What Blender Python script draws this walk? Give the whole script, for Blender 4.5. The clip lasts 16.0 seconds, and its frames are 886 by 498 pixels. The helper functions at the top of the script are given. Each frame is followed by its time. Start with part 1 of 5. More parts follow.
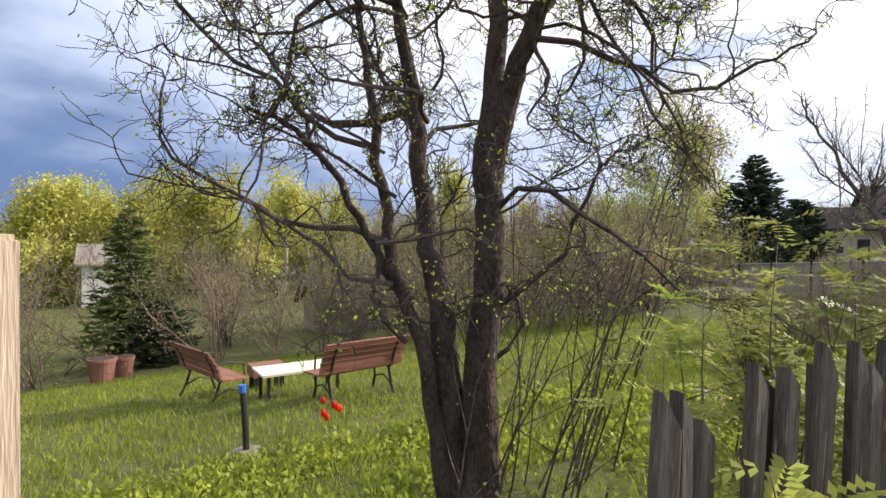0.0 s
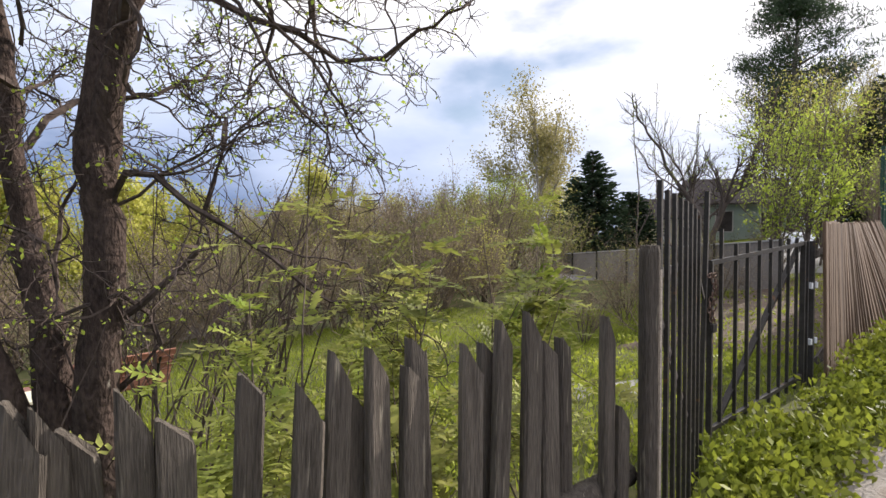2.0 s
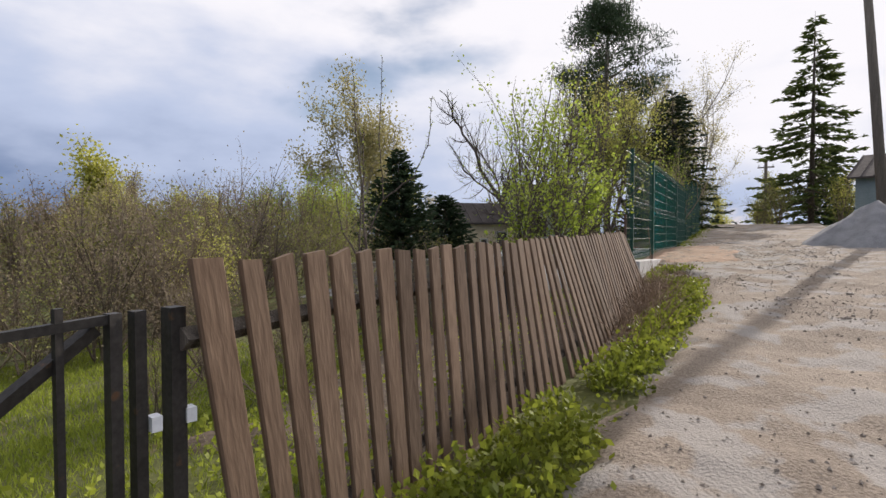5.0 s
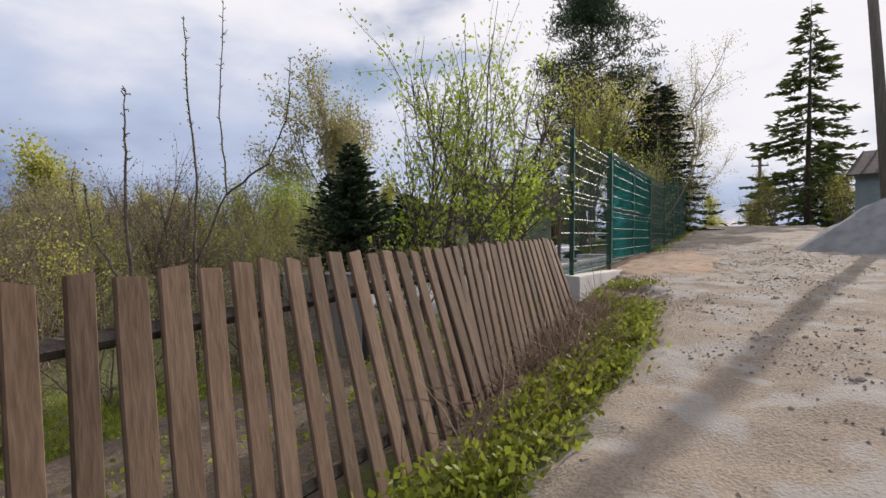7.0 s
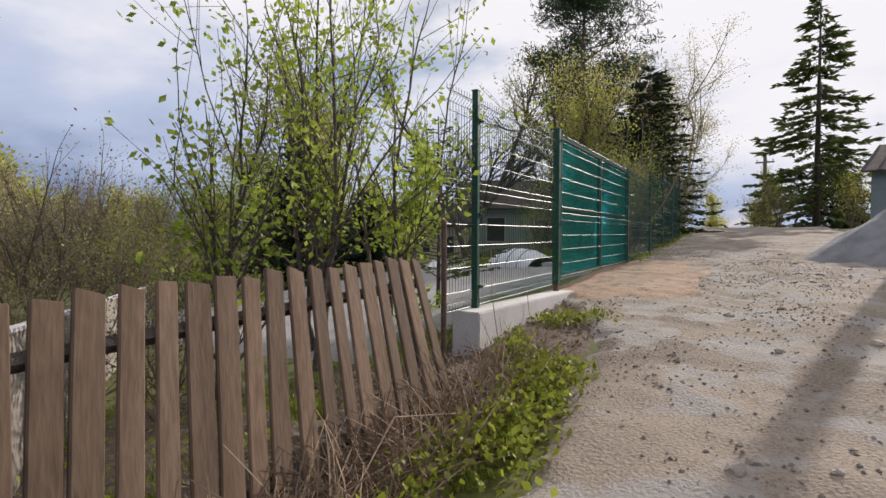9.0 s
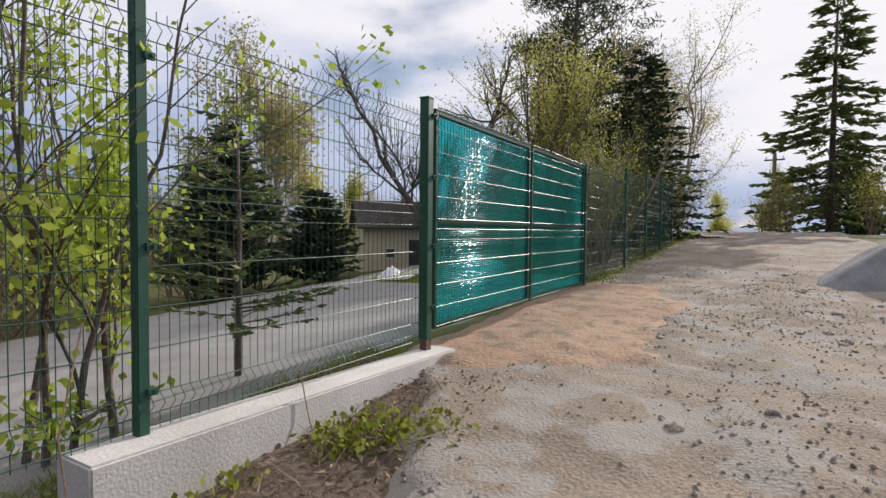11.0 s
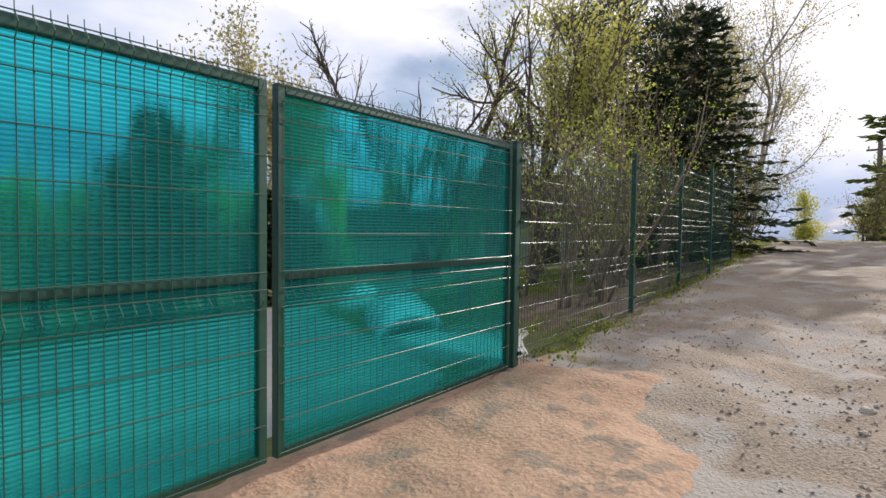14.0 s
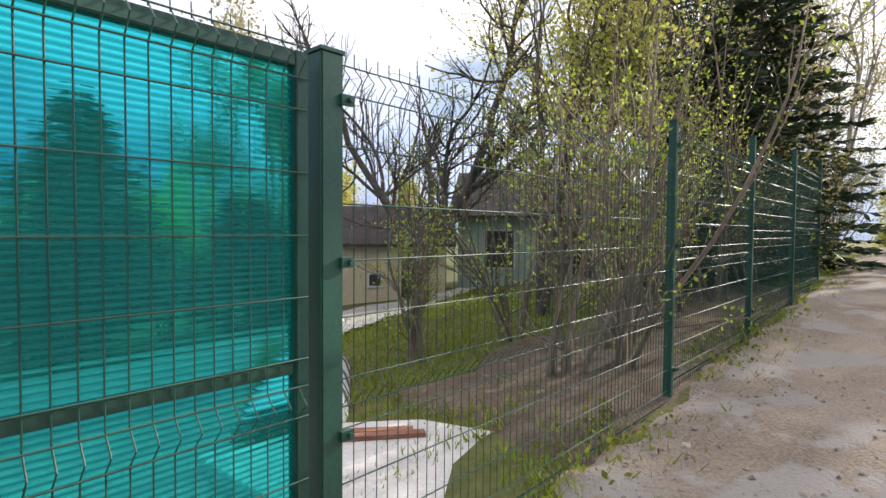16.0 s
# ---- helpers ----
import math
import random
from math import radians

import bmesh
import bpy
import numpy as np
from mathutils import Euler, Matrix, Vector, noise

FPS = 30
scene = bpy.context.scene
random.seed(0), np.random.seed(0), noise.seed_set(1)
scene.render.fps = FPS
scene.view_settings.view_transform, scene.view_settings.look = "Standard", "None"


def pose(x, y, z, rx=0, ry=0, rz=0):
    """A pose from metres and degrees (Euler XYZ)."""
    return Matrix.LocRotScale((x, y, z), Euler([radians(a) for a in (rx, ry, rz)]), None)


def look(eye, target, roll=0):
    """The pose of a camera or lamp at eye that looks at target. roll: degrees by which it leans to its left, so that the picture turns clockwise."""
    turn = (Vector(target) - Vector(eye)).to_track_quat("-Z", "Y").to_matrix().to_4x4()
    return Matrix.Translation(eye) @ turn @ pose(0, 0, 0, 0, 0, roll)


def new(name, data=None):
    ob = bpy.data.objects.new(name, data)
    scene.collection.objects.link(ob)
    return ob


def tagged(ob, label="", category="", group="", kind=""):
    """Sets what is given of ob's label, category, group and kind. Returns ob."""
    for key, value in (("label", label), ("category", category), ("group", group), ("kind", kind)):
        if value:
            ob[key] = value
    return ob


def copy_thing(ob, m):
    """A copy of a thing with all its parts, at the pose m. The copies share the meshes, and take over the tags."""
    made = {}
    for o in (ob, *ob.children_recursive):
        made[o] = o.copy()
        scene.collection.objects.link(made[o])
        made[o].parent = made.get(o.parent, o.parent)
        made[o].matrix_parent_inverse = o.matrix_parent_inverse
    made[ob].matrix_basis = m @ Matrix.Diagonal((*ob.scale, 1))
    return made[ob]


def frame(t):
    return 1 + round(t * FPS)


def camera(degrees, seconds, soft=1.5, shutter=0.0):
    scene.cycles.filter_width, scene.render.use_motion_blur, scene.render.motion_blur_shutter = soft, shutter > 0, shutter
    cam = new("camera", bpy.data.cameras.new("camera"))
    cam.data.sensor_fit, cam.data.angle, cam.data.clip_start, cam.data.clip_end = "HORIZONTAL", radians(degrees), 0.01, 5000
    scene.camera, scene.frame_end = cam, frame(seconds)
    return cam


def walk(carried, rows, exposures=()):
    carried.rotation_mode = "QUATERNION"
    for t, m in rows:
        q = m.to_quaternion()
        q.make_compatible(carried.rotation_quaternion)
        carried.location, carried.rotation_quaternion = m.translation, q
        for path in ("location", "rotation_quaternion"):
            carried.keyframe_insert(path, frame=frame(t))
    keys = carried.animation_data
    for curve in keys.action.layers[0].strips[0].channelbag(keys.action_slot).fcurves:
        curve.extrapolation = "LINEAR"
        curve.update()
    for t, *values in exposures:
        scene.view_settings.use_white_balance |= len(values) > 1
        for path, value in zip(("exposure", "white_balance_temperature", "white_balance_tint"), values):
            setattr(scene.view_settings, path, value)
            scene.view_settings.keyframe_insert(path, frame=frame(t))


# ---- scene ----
cam = camera(79.2, 16.0)
METRES, EYE, LEAN, TURN = 22.7, 1.5, -3.5, -21.8
ROWS = [
    (0.0, 0.0, 0.0, 0.0, -0.11, -2.86, 2.19),
    (0.5, -0.0003, 0.0012, -0.0002, -0.34, -2.45, 2.21),
    (1.0, 0.0132, 0.0022, 0.0002, -0.92, -2.67, 3.33),
    (1.5, 0.0336, 0.0085, -0.0035, -3.82, -3.13, 3.67),
    (2.0, 0.0581, 0.0173, -0.0037, -12.63, -3.88, 3.19),
    (2.5, 0.0813, 0.0272, -0.0035, -16.83, -4.04, 2.92),
    (3.0, 0.1088, 0.0382, -0.0046, -19.12, -4.25, 2.81),
    (3.5, 0.1358, 0.0483, -0.0048, -22.15, -4.3, 2.59),
    (4.0, 0.1645, 0.0611, -0.0062, -24.62, -4.44, 2.37),
    (6.5, 0.3006, 0.1285, -0.0114, -27.78, -4.29, 2.26),
    (7.0, 0.3303, 0.145, -0.0129, -27.28, -4.27, 2.29),
    (7.5, 0.359, 0.1595, -0.0135, -27.36, -4.23, 2.32),
    (8.0, 0.3888, 0.1777, -0.0161, -27.14, -4.2, 2.32),
    (10.5, 0.532, 0.2629, -0.0101, -26.16, -4.71, 1.83),
    (11.0, 0.5678, 0.2816, -0.0116, -25.85, -4.67, 1.78),
    (11.5, 0.6014, 0.2973, -0.0107, -26.17, -4.64, 1.77),
    (12.0, 0.6362, 0.3166, -0.0106, -26.08, -4.67, 1.61),
    (12.5, 0.6657, 0.3336, -0.0088, -26.21, -4.66, 1.5),
    (13.0, 0.6927, 0.3558, -0.0093, -24.39, -4.62, 1.51),
    (13.5, 0.7189, 0.378, -0.0083, -23.04, -4.62, 1.59),
    (14.0, 0.7428, 0.4041, -0.0094, -18.74, -4.52, 1.93),
    (14.5, 0.7677, 0.4305, -0.008, -17.27, -4.56, 1.96),
    (15.0, 0.7899, 0.4596, -0.009, -15.45, -4.57, 1.96),
    (15.5, 0.8143, 0.4867, -0.0083, -15.07, -4.2, 2.38),
    (16.0, 0.836, 0.5146, -0.0092, -13.89, -4.11, 2.42),
]
# the lane climbs by LEAN degrees along +x
BASE = pose(0, 0, EYE, 0, LEAN, 0) @ pose(0, 0, 0, 0, 0, TURN)
walk(cam, [(t, BASE @ pose(METRES * x, METRES * y, METRES * z, 90 + pitch, roll, yaw)) for t, x, y, z, yaw, pitch, roll in ROWS],
     [(t, stops, 6500, 14.5) for t, stops in ((0.0, 0.5), (1.5, 0.5), (2.5, 0.25), (3.0, 0.12), (4.0, 0.02), (6.5, -0.08), (8.0, -0.1), (12.5, -0.03), (14.0, 0.16), (15.0, 0.36), (16.0, 0.6))])

# ---- world and sun ----
SUN_AZ, SUN_EL = radians(-0.3), radians(25)
SUN_DIR = Vector((math.cos(SUN_AZ) * math.cos(SUN_EL), math.sin(SUN_AZ) * math.cos(SUN_EL), math.sin(SUN_EL)))
world = bpy.data.worlds.new("sky")
scene.world = world
world.use_nodes = True


def build_sky(tree):
    nodes, links = tree.nodes, tree.links
    nodes.clear()

    def nd(kind, **kw):
        n = nodes.new(kind)
        for k, v in kw.items():
            n.inputs[k].default_value = v
        return n

    def mth(op, a, b, clamp=False):
        n = nodes.new("ShaderNodeMath")
        n.operation, n.use_clamp = op, clamp
        for i, v in enumerate((a, b)):
            if hasattr(v, "links"):
                links.new(v, n.inputs[i])
            else:
                n.inputs[i].default_value = v
        return n.outputs[0]

    def smooth(v, lo, hi):
        n = nodes.new("ShaderNodeMapRange")
        n.interpolation_type = "SMOOTHSTEP"
        links.new(v, n.inputs["Value"])
        n.inputs["From Min"].default_value, n.inputs["From Max"].default_value = lo, hi
        return n.outputs["Result"]

    def mix(f, a, b):
        n = nodes.new("ShaderNodeMix")
        n.data_type = "RGBA"
        links.new(f, n.inputs["Factor"])
        for key, v in ((6, a), (7, b)):
            if hasattr(v, "links"):
                links.new(v, n.inputs[key])
            else:
                n.inputs[key].default_value = (*v, 1)
        return n.outputs[2]

    tex = nodes.new("ShaderNodeTexCoord")
    sky = nodes.new("ShaderNodeTexSky")
    sky.sky_type, sky.sun_disc = "NISHITA", False
    sky.sun_elevation, sky.sun_rotation = SUN_EL, radians(90) - SUN_AZ
    sky_scaled = nodes.new("ShaderNodeVectorMath")
    sky_scaled.operation = "SCALE"
    links.new(sky.outputs[0], sky_scaled.inputs[0])
    sky_scaled.inputs["Scale"].default_value = 0.1
    squash = nodes.new("ShaderNodeMapping")
    squash.inputs["Scale"].default_value = (1.0, 1.0, 2.4)
    links.new(tex.outputs["Generated"], squash.inputs["Vector"])
    puff = nd("ShaderNodeTexNoise", Scale=2.4, Detail=6.0, Roughness=0.5, Distortion=0.1)
    links.new(squash.outputs[0], puff.inputs["Vector"])
    shade = nd("ShaderNodeTexNoise", Scale=4.6, Detail=6.0, Roughness=0.52)
    links.new(squash.outputs[0], shade.inputs["Vector"])
    sep = nodes.new("ShaderNodeSeparateXYZ")
    links.new(tex.outputs["Generated"], sep.inputs[0])
    dot = nodes.new("ShaderNodeVectorMath")
    dot.operation = "DOT_PRODUCT"
    links.new(tex.outputs["Generated"], dot.inputs[0])
    dot.inputs[1].default_value = SUN_DIR
    toward = dot.outputs["Value"]
    up = sep.outputs["Z"]
    # thin bright cloud near the sun, a heavy blue-grey bank low down away from it
    lum = mth("ADD", mth("ADD", mth("MULTIPLY", up, 1.7), mth("MULTIPLY", toward, 0.66)), mth("MULTIPLY", mth("SUBTRACT", shade.outputs[0], 0.5), 0.8))
    lum = mth("ADD", lum, mth("MULTIPLY", mth("SUBTRACT", puff.outputs[0], 0.5), 0.6))
    grey = mix(smooth(lum, 0.0, 0.62), (0.13, 0.205, 0.37), (0.52, 0.61, 0.79))
    cloud = mix(smooth(lum, 0.54, 1.14), grey, (0.98, 0.98, 1.0))
    low = smooth(up, -0.03, 0.03)
    cover = smooth(puff.outputs[0], 0.22, 0.4)
    colour = mix(cover, sky_scaled.outputs[0], cloud)
    bank = mix(low, (0.3, 0.37, 0.5), colour)
    out = nodes.new("ShaderNodeOutputWorld")
    bg = nodes.new("ShaderNodeBackground")
    links.new(bank, bg.inputs[0])
    bg.inputs[1].default_value = 1.0
    links.new(bg.outputs[0], out.inputs[0])


build_sky(world.node_tree)
sun_data = bpy.data.lights.new("sun", "SUN")
sun_data.energy, sun_data.angle, sun_data.color = 4.6, radians(0.5), (1.0, 0.93, 0.82)
sun = new("sun", sun_data)
sun.matrix_world = look((0, 0, 40), Vector((0, 0, 40)) - SUN_DIR)


# ---- materials ----
def material(name, dark, light, rough=0.85, scale=6.0, stretch=(1, 1, 1), bump=0.3, fine=40.0, metal=0.0, vary=0.12, spec=0.3, fleck=None, fleck_at=0.66, glow=0.0, through_light=0.0):
    """Two scales of noise between two colours, a bump, and a shift of value from object to object (or island to island)."""
    m = bpy.data.materials.new(name)
    m.use_nodes = True
    nodes, links = m.node_tree.nodes, m.node_tree.links
    bsdf = nodes["Principled BSDF"]
    tex = nodes.new("ShaderNodeTexCoord")
    mp = nodes.new("ShaderNodeMapping")
    mp.inputs["Scale"].default_value = stretch
    links.new(tex.outputs["Object"], mp.inputs["Vector"])
    info = nodes.new("ShaderNodeObjectInfo")
    shift = nodes.new("ShaderNodeVectorMath")
    shift.operation = "ADD"
    links.new(mp.outputs[0], shift.inputs[0])
    far = nodes.new("ShaderNodeMath")
    far.operation = "MULTIPLY"
    far.inputs[1].default_value = 37.0
    links.new(info.outputs["Random"], far.inputs[0])
    links.new(far.outputs[0], shift.inputs[1])
    big = nodes.new("ShaderNodeTexNoise")
    big.inputs["Scale"].default_value, big.inputs["Detail"].default_value = scale, 5.0
    small = nodes.new("ShaderNodeTexNoise")
    small.inputs["Scale"].default_value, small.inputs["Detail"].default_value = fine, 4.0
    for n in (big, small):
        links.new(shift.outputs[0], n.inputs["Vector"])
    mixv = nodes.new("ShaderNodeMath")
    mixv.operation = "ADD"
    links.new(big.outputs[0], mixv.inputs[0])
    links.new(small.outputs[0], mixv.inputs[1])
    ramp = nodes.new("ShaderNodeMapRange")
    ramp.inputs["From Min"].default_value, ramp.inputs["From Max"].default_value = 0.7, 1.3
    links.new(mixv.outputs[0], ramp.inputs["Value"])
    col = nodes.new("ShaderNodeMix")
    col.data_type = "RGBA"
    links.new(ramp.outputs[0], col.inputs["Factor"])
    col.inputs[6].default_value, col.inputs[7].default_value = (*dark, 1), (*light, 1)
    result = col.outputs[2]
    if fleck:
        spots = nodes.new("ShaderNodeMapRange")
        spots.inputs["From Min"].default_value, spots.inputs["From Max"].default_value = fleck_at, fleck_at + 0.06
        patch = nodes.new("ShaderNodeTexNoise")
        patch.inputs["Scale"].default_value, patch.inputs["Detail"].default_value = scale * 2.3, 6.0
        links.new(shift.outputs[0], patch.inputs["Vector"])
        links.new(patch.outputs[0], spots.inputs["Value"])
        c2 = nodes.new("ShaderNodeMix")
        c2.data_type = "RGBA"
        links.new(spots.outputs[0], c2.inputs["Factor"])
        links.new(result, c2.inputs[6])
        c2.inputs[7].default_value = (*fleck, 1)
        result = c2.outputs[2]
    if vary:
        geo = nodes.new("ShaderNodeNewGeometry")
        addr = nodes.new("ShaderNodeMath")
        addr.operation = "ADD"
        links.new(info.outputs["Random"], addr.inputs[0])
        links.new(geo.outputs["Random Per Island"], addr.inputs[1])
        val = nodes.new("ShaderNodeMapRange")
        val.inputs["From Max"].default_value = 2.0
        val.inputs["To Min"].default_value, val.inputs["To Max"].default_value = 1 - 2 * vary, 1 + 2 * vary
        links.new(addr.outputs[0], val.inputs["Value"])
        hsv = nodes.new("ShaderNodeHueSaturation")
        links.new(val.outputs[0], hsv.inputs["Value"])
        links.new(result, hsv.inputs["Color"])
        result = hsv.outputs[0]
    links.new(result, bsdf.inputs["Base Color"])
    bsdf.inputs["Roughness"].default_value = rough
    bsdf.inputs["Metallic"].default_value = metal
    bsdf.inputs["Specular IOR Level"].default_value = spec
    if bump:
        bn = nodes.new("ShaderNodeBump")
        bn.inputs["Strength"].default_value = bump
        bn.inputs["Distance"].default_value = 0.02
        links.new(mixv.outputs[0], bn.inputs["Height"])
        links.new(bn.outputs[0], bsdf.inputs["Normal"])
    if through_light:
        tr = nodes.new("ShaderNodeBsdfTranslucent")
        links.new(result, tr.inputs[0])
        ms = nodes.new("ShaderNodeMixShader")
        ms.inputs[0].default_value = through_light
        links.new(bsdf.outputs[0], ms.inputs[1])
        links.new(tr.outputs[0], ms.inputs[2])
        links.new(ms.outputs[0], nodes["Material Output"].inputs[0])
    return m


def leafy(name, a, b, vary=0.22):
    return material(name, a, b, rough=0.55, scale=1.2, fine=7, bump=0, vary=vary, spec=0.25, through_light=0.45)


M_GROUND = material("lawn_soil", (0.06, 0.066, 0.02), (0.115, 0.122, 0.035), rough=0.95, scale=0.9, fine=14, bump=0.6, vary=0, fleck=(0.13, 0.105, 0.05), fleck_at=0.6)
M_BLADE = leafy("grass_blade", (0.15, 0.195, 0.024), (0.3, 0.345, 0.05), 0.3)
M_WEED = leafy("weed_leaf", (0.17, 0.22, 0.025), (0.38, 0.42, 0.06), 0.3)
M_ROAD = material("dirt_gravel", (0.17, 0.135, 0.105), (0.33, 0.275, 0.22), rough=0.97, scale=0.8, fine=42, bump=0.9, vary=0, fleck=(0.29, 0.265, 0.24), fleck_at=0.5)
M_CLAY = material("reddish_sand", (0.28, 0.178, 0.12), (0.42, 0.285, 0.2), rough=0.97, scale=2.0, fine=30, bump=0.8, vary=0, fleck=(0.22, 0.17, 0.13), fleck_at=0.56)
M_YARD = material("yard_gravel", (0.22, 0.21, 0.2), (0.34, 0.33, 0.32), rough=0.97, scale=1.6, fine=60, bump=0.6, vary=0)
M_SOIL = material("bare_soil", (0.07, 0.052, 0.038), (0.16, 0.12, 0.09), rough=0.97, scale=3, fine=30, bump=0.9, vary=0, fleck=(0.2, 0.16, 0.12), fleck_at=0.62)
M_STONE = material("stone", (0.19, 0.155, 0.125), (0.42, 0.37, 0.32), rough=0.9, scale=8, fine=50, bump=0.5, vary=0.3)
M_HEAP = material("grey_screenings", (0.16, 0.16, 0.17), (0.3, 0.3, 0.31), rough=0.97, scale=3, fine=60, bump=1.0, vary=0)
M_CONC = material("concrete", (0.42, 0.4, 0.38), (0.62, 0.6, 0.58), rough=0.9, scale=2.5, fine=60, bump=0.25, vary=0.04, fleck=(0.34, 0.32, 0.3), fleck_at=0.66)
M_BOARD = material("weathered_board", (0.095, 0.06, 0.039), (0.17, 0.115, 0.078), rough=0.88, scale=3, fine=22, stretch=(2.2, 2.2, 0.4), bump=0.25, vary=0.26, fleck=(0.085, 0.05, 0.032), fleck_at=0.68)
M_PICKET = material("grey_picket_wood", (0.05, 0.042, 0.035), (0.17, 0.145, 0.12), rough=0.9, scale=6, fine=50, stretch=(7, 7, 0.5), bump=0.7, vary=0.2, fleck=(0.26, 0.23, 0.18), fleck_at=0.64)
M_PALE = material("pale_planed_wood", (0.4, 0.3, 0.2), (0.6, 0.48, 0.35), rough=0.8, scale=5, fine=40, stretch=(6, 6, 0.4), bump=0.25, vary=0.1)
M_IRON = material("dark_painted_iron", (0.022, 0.02, 0.018), (0.05, 0.045, 0.042), rough=0.55, scale=6, fine=60, bump=0.1, vary=0.1, metal=0.2, fleck=(0.1, 0.055, 0.03), fleck_at=0.66)
M_RAIL = material("grey_worn_rail", (0.14, 0.12, 0.11), (0.28, 0.25, 0.22), rough=0.8, scale=6, fine=50, stretch=(.6, 6, 6), bump=0.4, vary=0.1)
M_GREEN = material("green_coated_steel", (0.012, 0.055, 0.038), (0.02, 0.085, 0.056), rough=0.42, scale=3, fine=60, bump=0.04, vary=0.05, spec=0.5)
M_ZINC = material("rusty_bare_steel", (0.1, 0.06, 0.045), (0.22, 0.15, 0.12), rough=0.6, scale=8, fine=50, bump=0.3, metal=0.5, vary=0.05)
M_BARK = material("apple_bark", (0.028, 0.019, 0.016), (0.11, 0.078, 0.064), rough=0.95, scale=9, fine=60, stretch=(1, 1, 0.45), bump=1.0, vary=0.05, fleck=(0.2, 0.18, 0.15), fleck_at=0.68)
M_APPLE_TWIG = material("dark_apple_twig", (0.04, 0.029, 0.025), (0.125, 0.094, 0.08), rough=0.9, scale=9, fine=40, bump=0.3, vary=0.2)
M_TWIG = material("twig_bark", (0.07, 0.052, 0.044), (0.18, 0.145, 0.12), rough=0.9, scale=9, fine=40, bump=0.2, vary=0.2)
M_BIRCH = material("pale_birch_bark", (0.22, 0.19, 0.16), (0.5, 0.46, 0.42), rough=0.85, scale=4, fine=20, bump=0.3, vary=0.15, fleck=(0.05, 0.045, 0.04), fleck_at=0.6)
M_BUSH = material("bare_shrub_twig", (0.13, 0.1, 0.075), (0.24, 0.19, 0.14), rough=0.95, scale=4, fine=20, bump=0, vary=0.25)
M_LEAF = leafy("spring_leaf", (0.28, 0.39, 0.04), (0.5, 0.58, 0.1))
M_LEAF2 = leafy("yellow_green_birch_leaf", (0.36, 0.37, 0.07), (0.58, 0.56, 0.15))
M_OLIVE = leafy("olive_bud", (0.19, 0.19, 0.06), (0.32, 0.32, 0.1))
M_GREY_BUD = leafy("brown_bud", (0.2, 0.15, 0.1), (0.3, 0.25, 0.16))
M_HAZE_LEAF = leafy("pale_opening_birch_leaf", (0.3, 0.27, 0.12), (0.46, 0.42, 0.2))
M_ROWAN = leafy("rowan_leaf", (0.2, 0.27, 0.04), (0.48, 0.46, 0.14), 0.3)
M_NEEDLE = material("dark_spruce_needle", (0.022, 0.042, 0.02), (0.06, 0.09, 0.04), rough=0.6, scale=2, fine=9, bump=0, vary=0.25, through_light=0.25)
M_NEEDLE2 = material("shoot_and_hazed_needle", (0.05, 0.075, 0.02), (0.13, 0.16, 0.045), rough=0.6, scale=2, fine=9, bump=0, vary=0.25, through_light=0.25)
M_WHITE = material("white_plaster", (0.55, 0.53, 0.5), (0.75, 0.73, 0.7), scale=2, fine=30, bump=0.1, vary=0)
M_SLATE = material("grey_fibre_sheet", (0.2, 0.175, 0.15), (0.3, 0.265, 0.235), scale=1.5, fine=25, bump=0.15, vary=0.06)
M_ROOF = material("dark_roof", (0.05, 0.042, 0.04), (0.1, 0.085, 0.08), scale=3, fine=20, bump=0.2, vary=0.03)
M_BLUEROOF = material("blue_green_metal", (0.1, 0.19, 0.2), (0.17, 0.27, 0.28), rough=0.5, scale=2, fine=20, bump=0.05, vary=0.05)
M_HOUSE = material("pale_green_cladding", (0.36, 0.44, 0.38), (0.46, 0.54, 0.47), scale=2, fine=20, bump=0.1, vary=0.05)
M_YELLOW = material("cream_render", (0.6, 0.5, 0.33), (0.75, 0.65, 0.46), scale=2, fine=20, bump=0.1, vary=0)
M_SHED = material("grey_green_metal_sheet", (0.2, 0.25, 0.25), (0.3, 0.35, 0.35), rough=0.5, scale=2, fine=20, bump=0.05, vary=0)
M_BENCH = material("red_brown_slat", (0.16, 0.06, 0.04), (0.32, 0.15, 0.1), rough=0.6, scale=5, fine=40, stretch=(.5, 6, 6), bump=0.2, vary=0.15)
M_POT = material("brown_tub", (0.17, 0.075, 0.055), (0.27, 0.13, 0.1), rough=0.7, scale=4, fine=30, bump=0.2, vary=0.05)
M_TABLE = material("cream_painted_board", (0.6, 0.58, 0.42), (0.75, 0.73, 0.56), rough=0.6, scale=3, fine=30, bump=0.1, vary=0)
M_RED = leafy("red_petal", (0.6, 0.03, 0.015), (0.8, 0.06, 0.02), 0.1)
M_BLUE = material("blue_tape", (0.03, 0.12, 0.5), (0.05, 0.18, 0.6), rough=0.5, bump=0, vary=0)
M_POLE = material("old_pole_wood", (0.1, 0.085, 0.07), (0.2, 0.175, 0.15), scale=4, fine=30, stretch=(5, 5, .4), bump=0.4, vary=0.1)
M_PLASTIC = material("white_film", (0.6, 0.62, 0.64), (0.8, 0.82, 0.84), rough=0.4, scale=3, bump=0.1, vary=0)
M_DRY = material("dry_straw", (0.16, 0.105, 0.07), (0.36, 0.265, 0.18), rough=0.9, scale=4, bump=0, vary=0.3)


